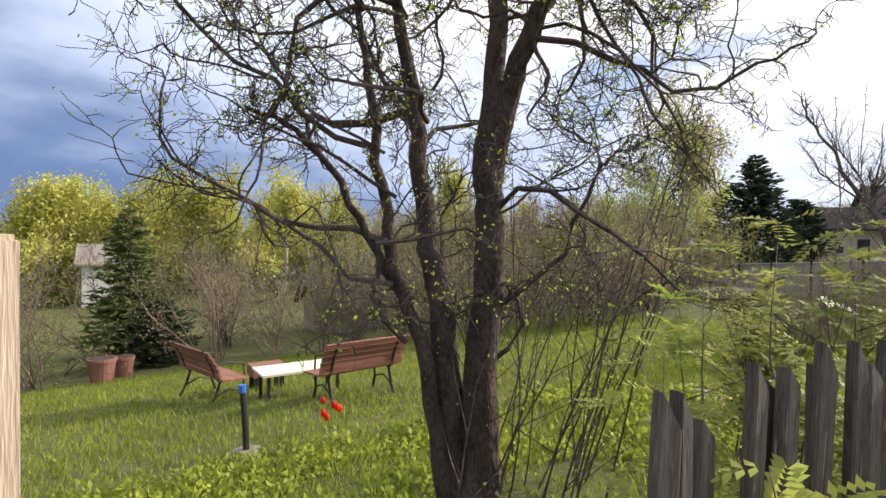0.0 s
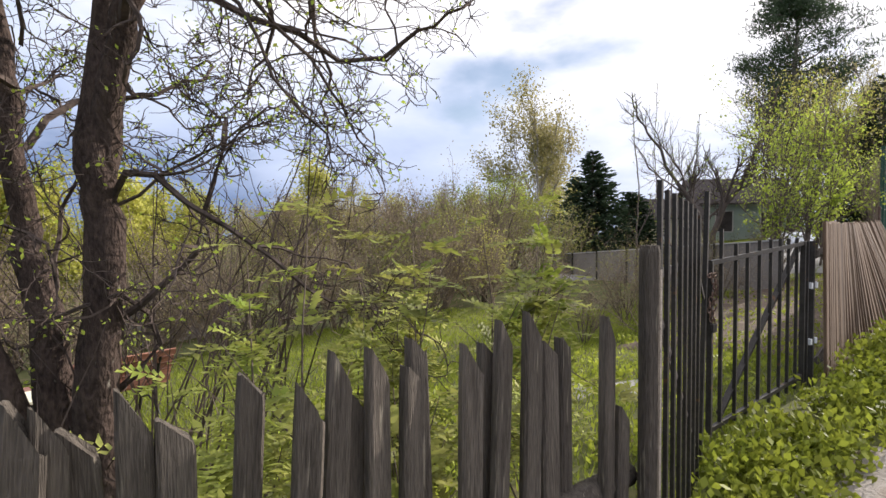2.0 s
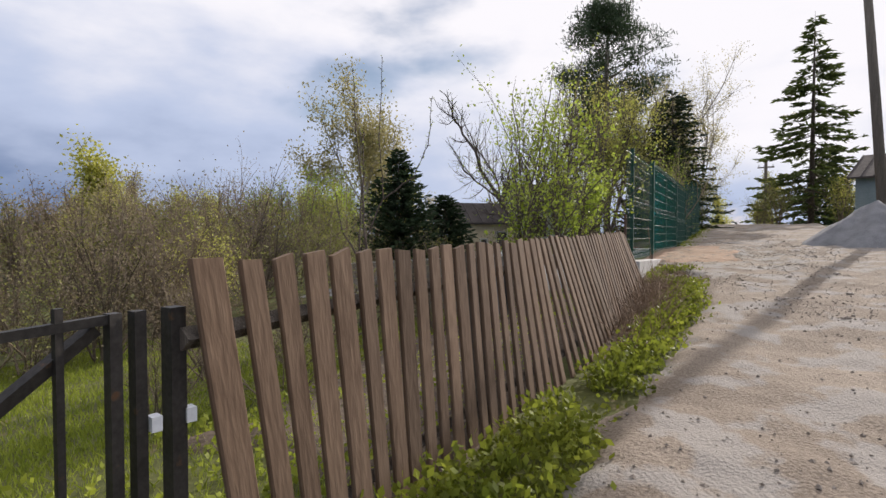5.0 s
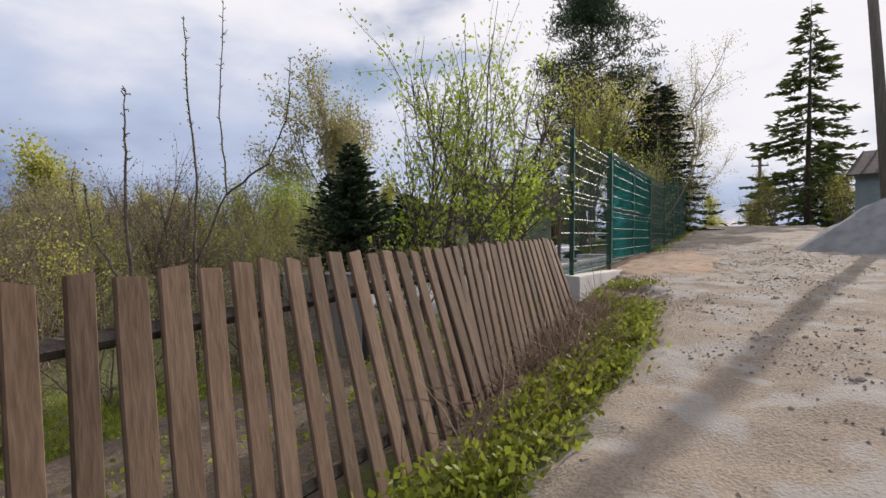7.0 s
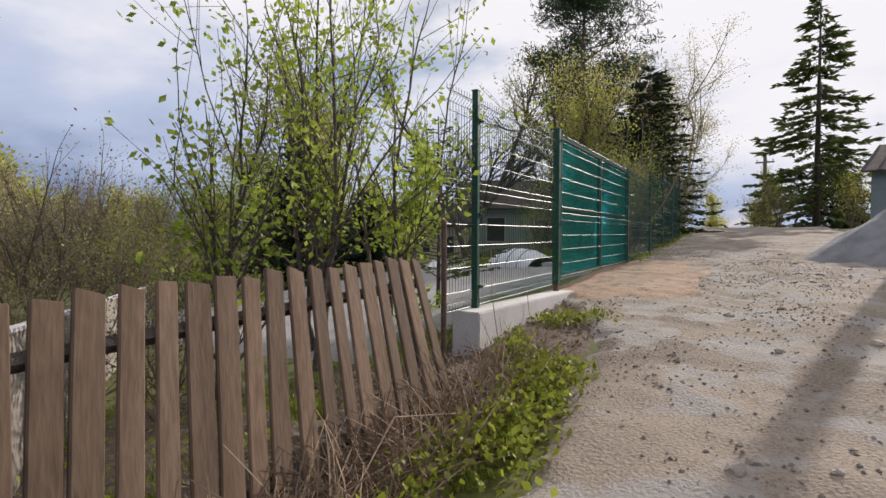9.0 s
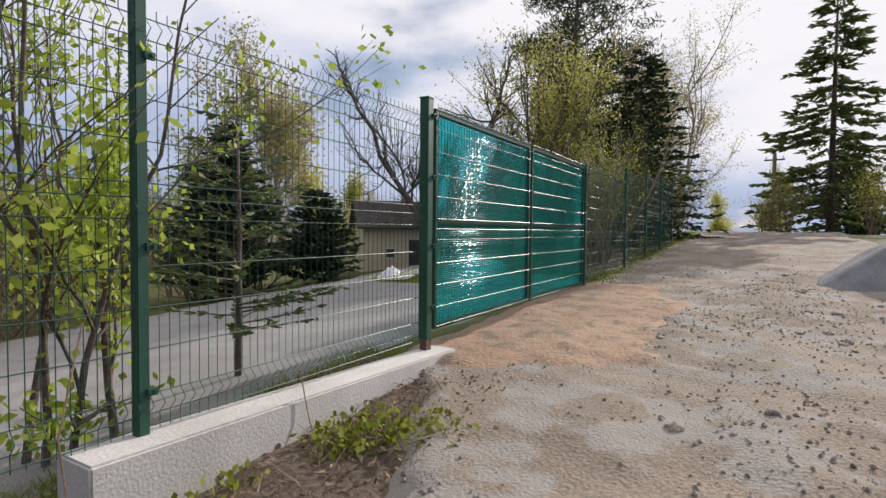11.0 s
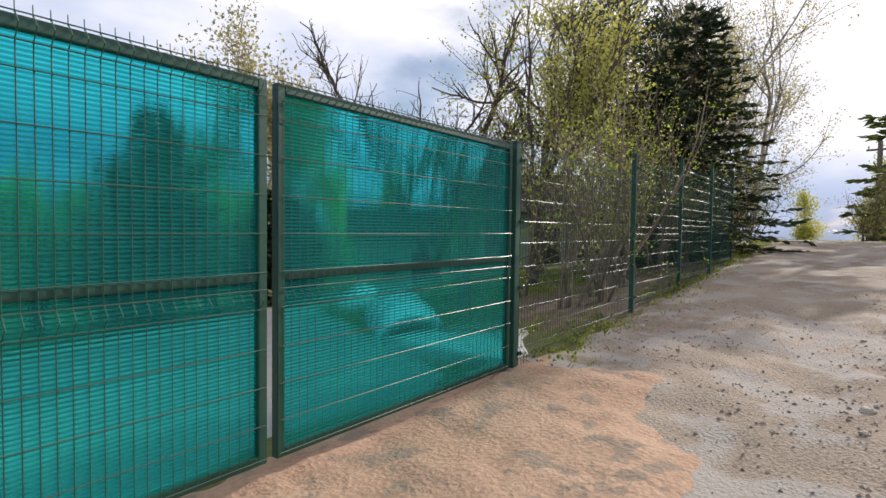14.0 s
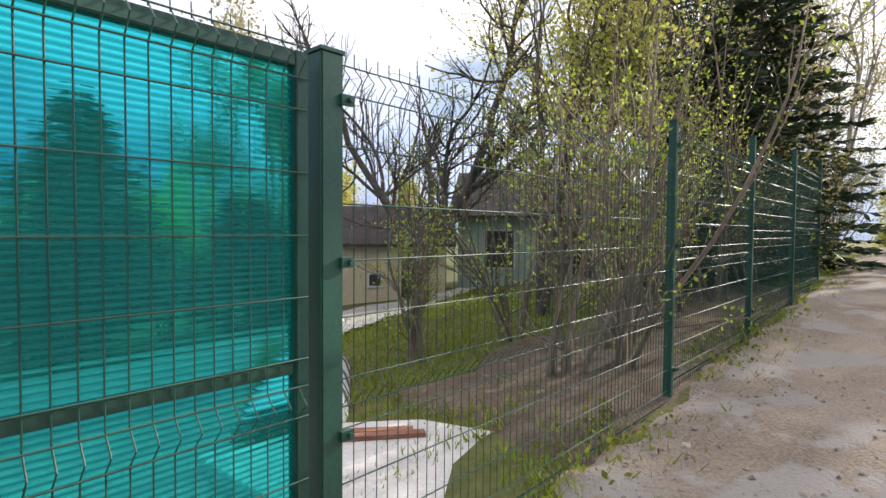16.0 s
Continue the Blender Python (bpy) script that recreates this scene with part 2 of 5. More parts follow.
def green_sheet():
    m = bpy.data.materials.new("translucent_green_sheet")
    m.use_nodes = True
    nodes, links = m.node_tree.nodes, m.node_tree.links
    bsdf = nodes["Principled BSDF"]
    tex = nodes.new("ShaderNodeTexCoord")
    wave = nodes.new("ShaderNodeTexWave")
    wave.wave_type, wave.bands_direction = "BANDS", "Z"
    wave.inputs["Scale"].default_value, wave.inputs["Distortion"].default_value = 16.0, 0.0
    links.new(tex.outputs["Object"], wave.inputs["Vector"])
    noi = nodes.new("ShaderNodeTexNoise")
    noi.inputs["Scale"].default_value, noi.inputs["Detail"].default_value = 1.6, 5.0
    links.new(tex.outputs["Object"], noi.inputs["Vector"])
    col = nodes.new("ShaderNodeMix")
    col.data_type = "RGBA"
    links.new(noi.outputs[0], col.inputs["Factor"])
    col.inputs[6].default_value, col.inputs[7].default_value = (0.012, 0.34, 0.31, 1), (0.024, 0.48, 0.44, 1)
    links.new(col.outputs[2], bsdf.inputs["Base Color"])
    bsdf.inputs["Roughness"].default_value = 0.065
    bsdf.inputs["Specular IOR Level"].default_value = 0.3
    tr = nodes.new("ShaderNodeBsdfTranslucent")
    links.new(col.outputs[2], tr.inputs[0])
    tp = nodes.new("ShaderNodeBsdfRefraction")
    tp.inputs["Roughness"].default_value, tp.inputs["IOR"].default_value = 0.14, 1.02
    flute = nodes.new("ShaderNodeMix")
    flute.data_type = "RGBA"
    links.new(wave.outputs[0], flute.inputs["Factor"])
    flute.inputs[6].default_value, flute.inputs[7].default_value = (0.012, 0.46, 0.45, 1), (0.06, 0.95, 0.95, 1)
    links.new(flute.outputs[2], tp.inputs["Color"])
    m1, m2 = nodes.new("ShaderNodeMixShader"), nodes.new("ShaderNodeMixShader")
    m1.inputs[0].default_value, m2.inputs[0].default_value = 0.84, 0.74
    links.new(tr.outputs[0], m1.inputs[1])
    links.new(tp.outputs[0], m1.inputs[2])
    links.new(bsdf.outputs[0], m2.inputs[1])
    links.new(m1.outputs[0], m2.inputs[2])
    links.new(m2.outputs[0], nodes["Material Output"].inputs[0])
    return m


M_SHEET = green_sheet()


# ---- mesh helpers ----
class Geo:
    """Collects vertices and faces of one part."""

    def __init__(self):
        self.v, self.f, self.n = [], [], 0

    def add(self, verts, faces):
        self.v.append(np.asarray(verts, float).reshape(-1, 3))
        self.f.extend([tuple(i + self.n for i in f) for f in faces])
        self.n += len(self.v[-1])

    def box(self, lo, hi, m=None):
        (a, b, c), (d, e, f) = lo, hi
        vs = [(a, b, c), (d, b, c), (d, e, c), (a, e, c), (a, b, f), (d, b, f), (d, e, f), (a, e, f)]
        if m is not None:
            vs = [tuple(m @ Vector(p)) for p in vs]
        self.add(vs, [(3, 2, 1, 0), (4, 5, 6, 7), (0, 1, 5, 4), (1, 2, 6, 5), (2, 3, 7, 6), (3, 0, 4, 7)])

    def tube(self, pts, radii, sides=5, cap=True):
        pts = np.asarray(pts, float)
        d = np.gradient(pts, axis=0)
        d /= np.linalg.norm(d, axis=1)[:, None] + 1e-9
        ref = np.where(np.abs(d[:, 2:3]) > 0.9, np.array([[1.0, 0, 0]]), np.array([[0, 0, 1.0]]))
        if abs(d[0][2]) > 0.7:
            ref[:] = (1.0, 0.0, 0.0)
        u = np.cross(d, ref)
        u /= np.linalg.norm(u, axis=1)[:, None] + 1e-9
        w = np.cross(d, u)
        a = np.arange(sides) * 2 * math.pi / sides
        r = np.asarray(radii, float)[:, None, None]
        ring = pts[:, None] + r * (np.cos(a)[None, :, None] * u[:, None] + np.sin(a)[None, :, None] * w[:, None])
        k = len(pts)
        fs = [(i * sides + j, i * sides + (j + 1) % sides, (i + 1) * sides + (j + 1) % sides, (i + 1) * sides + j) for i in range(k - 1) for j in range(sides)]
        if cap:
            fs += [tuple(range(sides))[::-1], tuple((k - 1) * sides + j for j in range(sides))]
        self.add(ring.reshape(-1, 3), fs)

    def mesh(self, name, mat, soft=False):
        me = bpy.data.meshes.new(name)
        if self.n:
            me.from_pydata(np.concatenate(self.v).tolist(), [], self.f)
        me.materials.append(mat)
        if soft:
            me.shade_smooth()
        return me


def quads_mesh(name, corners, mat):
    """corners: k x 4 x 3 array of loose quads."""
    k = len(corners)
    me = bpy.data.meshes.new(name)
    me.vertices.add(k * 4)
    me.vertices.foreach_set("co", np.ascontiguousarray(corners, np.float32).ravel())
    me.loops.add(k * 4)
    me.loops.foreach_set("vertex_index", np.arange(k * 4, dtype=np.int32))
    me.polygons.add(k)
    me.polygons.foreach_set("loop_start", np.arange(k, dtype=np.int32) * 4)
    me.update(calc_edges=True)
    me.materials.append(mat)
    return me


def leaf_quads(rng, at, length, width, droop=0.0, up=None):
    """A pointed diamond leaf at each place."""
    k = len(at)
    d = rng.normal(size=(k, 3))
    if up is not None:
        d = d * 0.5 + np.asarray(up)
    d[:, 2] -= droop
    d /= np.linalg.norm(d, axis=1)[:, None]
    s = np.cross(d, rng.normal(size=(k, 3)))
    s /= np.linalg.norm(s, axis=1)[:, None]
    size = (length * rng.uniform(0.6, 1.3, k))[:, None]
    wide = size * width / length * 0.5
    return np.stack([at, at + d * size * 0.5 + s * wide, at + d * size, at + d * size * 0.5 - s * wide], axis=1)


def part(name, geo, mat, parent, label="", soft=False):
    me = geo if isinstance(geo, bpy.types.Mesh) else geo.mesh(name, mat, soft)
    ob = new(name, me)
    ob.parent = parent
    if label:
        ob["label"] = label
    return ob


def thing(name, label, category, at=(0, 0, 0), rz=0.0, group="", kind=""):
    ob = new(name)
    ob.matrix_basis = pose(*at, 0, 0, rz)
    return tagged(ob, label, category, group, kind)


# ---- lie of the land ----
FENCE_X = [-60, -6, -0.2, 1.1, 2.72, 4.3, 6, 10, 14, 15, 17.8, 22.8, 28.5, 45, 90]
FENCE_Y = [-12, -0.6, 0.62, 0.84, 0.86, 1.54, 1.58, 2.65, 3.6, 3.8, 4.48, 5.55, 6.8, 10.4, 21]
ROAD_X = [-400, -30, 0, 3, 6, 9, 12, 17, 22, 28, 32, 42, 50, 80, 150, 400]
ROAD_Z = [-6, -1, 0, 0.12, 0.27, 0.33, 0.49, 0.86, 1.05, 1.4, 1.6, 2.08, 1.95, -0.5, -2, -6]


def off_fence(x, y):
    """Metres from the fence line, to the garden side."""
    return (y - np.interp(x, FENCE_X, FENCE_Y)) * 0.97


def land(x, y):
    n = off_fence(x, y)
    return np.interp(x, ROAD_X, ROAD_Z) - np.interp(x, [8, 13], [0.13, 0.1]) * np.clip(n, 0, 16) - 0.03 * np.clip(n - 16, 0, 60)


def wob(x, y, s, seed=0.0):
    return noise.noise(Vector((x * s + seed, y * s - seed, seed * 1.7)))


def sheet(name, xs, ys, height, mat, keep=None):
    nx, ny = len(xs), len(ys)
    vs = [(x, y, height(x, y)) for y in ys for x in xs]
    fs = []
    for j in range(ny - 1):
        for i in range(nx - 1):
            cx, cy = (xs[i] + xs[i + 1]) / 2, (ys[j] + ys[j + 1]) / 2
            if keep is None or keep(cx, cy):
                fs.append((j * nx + i, j * nx + i + 1, (j + 1) * nx + i + 1, (j + 1) * nx + i))
    used = sorted({i for f in fs for i in f})
    back = {k: i for i, k in enumerate(used)}
    me = bpy.data.meshes.new(name)
    me.from_pydata([vs[k] for k in used], [], [tuple(back[i] for i in f) for f in fs])
    me.materials.append(mat)
    me.shade_smooth()
    return new(name, me)


def spread(lo, hi, fine, far):
    out = list(np.arange(lo, hi, fine))
    step, v = fine, hi
    right = []
    while v < far:
        right.append(v)
        step *= 1.5
        v += step
    step, v = fine, lo
    left = []
    while v > -far:
        step *= 1.5
        v -= step
        left.append(v)
    return left[::-1] + out + right + [far * 1.2]


ground = sheet("ground", spread(-8, 40, 0.4, 900), spread(-8, 28, 0.4, 900), lambda x, y: float(land(x, y)) + 0.04 * wob(x, y, 0.7), M_GROUND)
tagged(ground, "spring lawn and rough grass on sloping soil", "ground", kind="structure")


def road_edge(x):
    return float(np.interp(x, [-30, 0, 4, 6, 8, 10.6, 13, 15.8, 17, 18, 22.8, 23.6, 45], [-1.3, -0.7, -0.55, -0.58, -0.74, -1.0, -1.25, -1.05, -0.5, 0.5, 0.5, -0.05, -0.15]))


def sink(d):
    """Lets the edge of a laid surface dip under the soil; d: metres inside the edge."""
    return 0.12 * min(1.0, max(-1.0, d / 0.3))


def road_inside(x, y):
    n = off_fence(x, y)
    e = road_edge(x) + 0.1 + 0.14 * wob(x, y, 1.3, 7.0) + 0.1 * wob(x, y, 4, 1.0)
    return min(e - n, n + 5.8 + 0.4 * wob(x, y, 0.5, 2.0))


def road_height(x, y):
    n = off_fence(x, y)
    rut = sum(0.03 * math.exp(-((n - c) / 0.28) ** 2) for c in (-2.2, -3.7))
    rough = 0.04 * wob(x, y, 1.1, 3.0) + 0.022 * wob(x, y, 3.7, 9.0) + 0.012 * wob(x, y, 9, 5.0) + 0.006 * wob(x, y, 19, 2.0)
    return float(land(x, y)) - 0.04 + rough - rut + sink(road_inside(x, y))


def on_road(x, y):
    return road_inside(x, y) > -0.4


road = sheet("road", list(np.arange(-4, 27, 0.07)) + list(np.arange(27, 70, 0.4)), list(np.arange(-5.5, 7.3, 0.08)) + list(np.arange(7.3, 15, 0.4)), road_height, M_ROAD, on_road)
tagged(road, "rutted dry dirt lane with loose gravel", "road", kind="structure")


def clay_inside(x, y):
    n = off_fence(x, y)
    e = -1.75 + 0.8 * wob(x, y, 0.8, 4.0) + 0.3 * wob(x, y, 3, 4.0) + 0.12 * (x - 19)
    return min(n - e, 0.4 - n, x - 17.3 + 0.8 * n + 0.4 * wob(x, y, 2, 1.0), 23.3 - x + 0.5 * wob(x, y, 1.5, 6.0))


clay = sheet("clay_apron", list(np.arange(17, 24, 0.07)), list(np.arange(1.5, 6.2, 0.07)), lambda x, y: road_height(x, y) + 0.02 * wob(x, y, 6, 8.0) + 0.22 * sink(clay_inside(x, y)), M_CLAY, lambda x, y: clay_inside(x, y) > -0.3)
tagged(clay, "patch of reddish sand before the green gate", "ground", kind="structure")


def bank_inside(x, y):
    n = off_fence(x, y)
    return min(x - 10.2 + 0.5 * wob(x, y, 1.5, 3.0), 18.0 - x, np.interp(x, [12.5, 14], [-0.1, 1.1]) - n + 0.2 * wob(x, y, 2, 5.0), n + 1.1 + 0.15 * wob(x, y, 3, 5.0))


bank_soil = sheet("bare_bank", list(np.arange(9.6, 18.2, 0.08)), list(np.arange(1.2, 6.0, 0.08)), lambda x, y: float(land(x, y)) - 0.04 + 0.05 * wob(x, y, 0.7) + 0.03 * wob(x, y, 5, 2.0) + 0.6 * sink(bank_inside(x, y)), M_SOIL, lambda x, y: bank_inside(x, y) > -0.3)
tagged(bank_soil, "bare brown soil at the plinth's foot", "ground", kind="structure")


def bed_inside(x, y):
    n = off_fence(x, y)
    return min(x - 24.6 + 0.5 * wob(x, y, 1.2, 3.0), 33.0 - x, 2.6 - n + 0.7 * wob(x, y, 0.9, 5.0), n + 0.15)


bed_soil = sheet("lilac_bed", list(np.arange(24, 33.4, 0.15)), list(np.arange(5.6, 11.5, 0.15)), lambda x, y: float(land(x, y)) - 0.04 + 0.05 * wob(x, y, 0.7) + 0.03 * wob(x, y, 4, 2.0) + 0.9 * sink(bed_inside(x, y)), M_SOIL, lambda x, y: bed_inside(x, y) > -0.3)
tagged(bed_soil, "bare brown soil under the lilac hedge", "ground", kind="structure")


def fence_bed_inside(x, y):
    n = off_fence(x, y)
    return min(x - 7.0 + 0.5 * wob(x, y, 1.2, 3.0), 13.4 - x, 2.4 - n + 0.5 * wob(x, y, 0.9, 5.0), n + 0.25)


# brown soil whose dark colour also stands in for shade behind the boards
bed_behind = sheet("fence_bed", list(np.arange(6.4, 13.8, 0.14)), list(np.arange(1.4, 6.8, 0.14)), lambda x, y: float(land(x, y)) - 0.04 + 0.05 * wob(x, y, 0.7) + 0.03 * wob(x, y, 4, 2.0) + 0.9 * sink(fence_bed_inside(x, y)), M_SOIL, lambda x, y: fence_bed_inside(x, y) > -0.3)
tagged(bed_behind, "weedy brown soil, its dark tone also standing for shade behind the board fence", "ground", kind="structure")


def yard_inside(x, y):
    n = off_fence(x, y)
    return min(x - 14.4, 31 - x, n - 0.75 - 0.25 * wob(x, y, 0.8, 6.0), 9.5 + 0.6 * wob(x, y, 0.6, 2.0) - n, max(22.6 + 0.35 * (n - 1) - x, n - 8))


yard = sheet("gravel_yard", list(np.arange(13.8, 31.6, 0.15)), list(np.arange(4, 19.5, 0.15)), lambda x, y: float(land(x, y)) - 0.01 + 0.04 * wob(x, y, 0.7) + 0.012 * wob(x, y, 3) + sink(yard_inside(x, y)), M_YARD, lambda x, y: yard_inside(x, y) > -0.3)
tagged(yard, "levelled grey gravel yard behind the mesh fence", "yard", kind="structure")


# ---- weathered board fence ----
def line_y(x):
    return float(np.interp(x, FENCE_X, FENCE_Y))


def board_mesh(name, w, h, t, mat, rng, top="flat"):
    """An upright plank with worn corners; its foot is at the origin."""
    g = Geo()
    a, b = w / 2, t / 2
    c = min(0.006, b * 0.5)
    skew = rng.uniform(-0.012, 0.012)
    prof = [(-a + c, -b), (a - c, -b), (a, -b + c), (a, b - c), (a - c, b), (-a + c, b), (-a, b - c), (-a, -b + c)]
    rings = []
    for z, s in ((0, 1.0), (h * 0.35, 1.0 + rng.uniform(-.03, .03)), (h * 0.7, 1.0 + rng.uniform(-.03, .03)), (h - (0.06 if top == "point" else 0.008), 1.0), (h, 0.94)):
        for x, y in prof:
            dz = 0
            if z == h:
                dz = skew * x / a + (-0.055 * max(0, x / a + rng.uniform(-.2, .2)) if top == "point" else 0)
            rings.append((x * s, y * (s if z == h else 1), z + dz))
    k = 8
    fs = [(i * k + j, i * k + (j + 1) % k, (i + 1) * k + (j + 1) % k, (i + 1) * k + j) for i in range(4) for j in range(k)]
    g.add(rings, fs + [tuple(range(k))[::-1], tuple(4 * k + j for j in range(k))])
    return g.mesh(name, mat)


rng = np.random.default_rng(3)
wood_fence = thing("board_fence", "leaning fence of weathered brown upright boards beside the lane", "fence", (0, 0, 0))
BOARDS = [board_mesh("board", w, 1.33, 0.024, M_BOARD, rng) for w in (0.118, 0.108, 0.122, 0.1, 0.114, 0.126, 0.096)]


def board_ends(x):
    """Top and foot of the fence at x: the feet have slid out towards the lane further on."""
    top = Vector((x, line_y(x), float(np.interp(x, [6, 8.5, 10, 14.1], [1.54, 1.565, 1.59, 1.64]))))
    dx = float(np.interp(x, [6.1, 7.45, 8.6, 9.5, 10.2, 11.3, 11.5, 12.6, 14.2], [0.23, 0.08, 0.0, -0.05, 0.03, 0.05, -0.12, -0.22, -0.16]))
    dy = float(np.interp(x, [6.1, 7.4, 8.8, 10, 12, 14.2], [0.05, -0.02, -0.2, -0.42, -0.46, -0.54]))
    foot = top + Vector((dx, dy, 0))
    foot.z = float(np.interp(foot.x, ROAD_X, ROAD_Z)) - 0.08
    return top, foot


x, i = 6.1, 0
while x < 14.2:
    top, foot = board_ends(x)
    top.z += rng.uniform(-.018, .018)
    foot.x += rng.uniform(-.02, .02)
    up = top - foot
    zax = up.normalized()
    yax = zax.cross(Vector((0.97, 0.24, 0))).normalized()
    xax = yax.cross(zax)
    ob = new("board", BOARDS[(i * 3) % 7])
    ob.matrix_basis = Matrix.Translation(foot) @ Matrix((xax, yax, zax)).transposed().to_4x4() @ pose(0, 0, 0, 0, 0, rng.uniform(-4, 4)) @ Matrix.Diagonal((1, 1, up.length / 1.33, 1))
    ob.parent = wood_fence
    x += 0.162 + rng.uniform(-.012, .012) - (0.012 if x > 11 else 0)
    i += 1
for share in (0.2, 0.83):
    g = Geo()
    pts = []
    for x in np.linspace(6.0, 14.15, 14):
        top, foot = board_ends(x)
        p = foot + (top - foot) * share
        pts.append((p.x, p.y + 0.055, p.z))
    g.tube(pts, [0.036] * len(pts), 4)
    part("rail", g, M_PICKET, wood_fence)
for x in (8.3, 11.3, 14.05):
    top, foot = board_ends(x)
    g = Geo()
    g.tube([(foot.x, foot.y + 0.13, foot.z - 0.2), (top.x, top.y + 0.12, top.z - 0.06)], [0.05, 0.045], 8)
    part("post", g, M_PICKET, wood_fence, "grey round timber post")

# ---- grey picket fence ----
picket_fence = thing("picket_fence", "low fence of split grey pickets with uneven pointed tops", "fence")
PICKETS = [board_mesh("picket", w, h, 0.03, M_PICKET, rng, "point") for w, h in ((0.056, 1.13), (0.05, 1.1), (0.06, 1.16), (0.052, 1.11), (0.058, 1.13), (0.048, 1.09))]
PICKET_TOPS = ((0.734, 1.206), (0.85, 1.2), (0.95, 1.12), (1.046, 1.223), (1.163, 1.22), (1.213, 1.188), (1.242, 1.255), (1.308, 1.238), (1.399, 1.198), (1.452, 1.247), (1.502, 1.205), (1.572, 1.255), (1.669, 1.21), (1.73, 1.262), (1.8, 1.19), (1.873, 1.258), (1.938, 1.224), (2.03, 1.28), (2.094, 1.235), (2.165, 1.278), (2.226, 1.232), (2.28, 1.29), (2.386, 1.23), (2.48, 1.225), (2.586, 1.25), (2.64, 0.99))
for i, (x, top) in enumerate(PICKET_TOPS):
    y = line_y(x) + (0.03 if i % 3 == 2 else -0.012)
    z = float(land(x, y)) - 0.06
    ob = new("picket", PICKETS[(i * 5) % 6])
    ob.matrix_basis = pose(x, y, z, 0, rng.uniform(-3, 3), 4 + rng.uniform(-12, 12)) @ Matrix.Diagonal((1, 1, (top - z) / (1.13, 1.1, 1.16, 1.11, 1.13, 1.09)[(i * 5) % 6], 1))
    ob.parent = picket_fence
g = Geo()
rail_x = np.linspace(0.7, 2.74, 9)
g.tube([(x, line_y(x) + 0.015, float(land(x, line_y(x))) + 0.66 + 0.012 * math.sin(9 * x)) for x in rail_x], [0.034, 0.04, 0.036, 0.042, 0.036, 0.04, 0.045, 0.04, 0.036], 7)
part("rail", g, M_PICKET, picket_fence, "knotty round rail", True)
g = Geo()
g.tube([(0.98, 0.83, -0.2), (0.98, 0.83, 0.86)], [0.05, 0.048], 8)
part("post", g, M_PICKET, picket_fence)
g = Geo()
g.tube([(1.16, 0.88, -0.2), (1.16, 0.88, 0.8), (1.16, 0.88, 0.84)], [0.06, 0.058, 0.04], 8)
part("post", g, M_PICKET, picket_fence)
pale_post = thing("wooden_post", "pale planed square wooden post standing at the garden edge", "post", (-0.315, 0.9, float(land(-0.315, 0.9))), 20)
g = Geo()
g.box((-0.045, -0.045, -0.1), (0.045, 0.045, 1.53))
g.box((-0.04, -0.04, 1.53), (0.04, 0.04, 1.538))
part("shaft", g, M_PALE, pale_post)

# ---- iron fence and gate ----
def bar(g, p, q, w=0.02, d=None):
    p, q = Vector(p), Vector(q)
    zax = (q - p).normalized()
    ref = Vector((0.97, 0.22, 0)) if abs(zax.z) > 0.5 else Vector((0, 0, 1))
    yax = zax.cross(ref).normalized()
    xax = yax.cross(zax)
    m = Matrix.Translation(p) @ Matrix((xax, yax, zax)).transposed().to_4x4()
    g.box((-w / 2, -(d or w) / 2, 0), (w / 2, (d or w) / 2, (q - p).length), m)


iron_fence = thing("iron_fence", "dark iron bar fence panel with a flat worn rail", "fence")
def iron_y(x):
    return 0.81 + (x - 2.74) * 0.47


for x, h in ((2.882, 1.657), (3.026, 1.634), (3.192, 1.635), (3.363, 1.628), (3.531, 1.623), (3.704, 1.62), (3.882, 1.605), (4.065, 1.574)):
    g = Geo()
    bar(g, (x, iron_y(x), 0.02), (x, iron_y(x), h), 0.015)
    part("upright", g, M_IRON, iron_fence)
g = Geo()
bar(g, (2.83, iron_y(2.83) + 0.015, 1.362), (4.12, iron_y(4.12) + 0.015, 1.325), 0.032, 0.01)
part("rail", g, M_RAIL, iron_fence, "flat weathered rail")
g = Geo()
bar(g, (2.85, iron_y(2.85) + 0.015, 1.29), (4.1, iron_y(4.1) + 0.015, 0.31), 0.026, 0.01)
part("brace", g, M_RAIL, iron_fence, "flat grey diagonal strip")
g = Geo()
bar(g, (4.12, iron_y(4.12) + 0.02, 1.31), (4.24, iron_y(4.24) - 0.01, 1.12), 0.02, 0.01)
part("hook", g, M_IRON, iron_fence)
g = Geo()
g.tube([(2.742, 0.816, -0.1), (2.742, 0.816, 1.44), (2.742, 0.816, 1.456)], [0.031, 0.03, 0.026], 14)
part("post", g, M_PICKET, iron_fence, "dark round post")
g = Geo()
bar(g, (2.81, 0.848, 0.0), (2.81, 0.848, 1.38), 0.058, 0.03)
plate = part("plate", g, M_RAIL, iron_fence, "grey steel strip with bolt holes")
for z in (1.2, 1.13, 1.03, 0.95):
    for side in (-0.012, 0.014):
        g = Geo()
        c = Vector((2.81 + side * 0.9, 0.848 + side * 0.42, z)) + Vector((0.423, -0.906, 0)) * 0.0145
        g.tube([tuple(c), tuple(c + Vector((0.423, -0.906, 0)) * 0.004)], [0.006, 0.005], 8)
        part("bolt", g, M_IRON, plate)
g = Geo()
bar(g, (4.25, 1.53, -0.1), (4.312, 1.53, 1.716), 0.024)
part("post", g, M_IRON, iron_fence, "tall thin leaning gate post")
iron_gate = thing("iron_gate", "dark iron bar gate with a diagonal brace, chained shut", "gate")
gate_y = lambda x: 1.54 + (x - 4.37) * 0.08
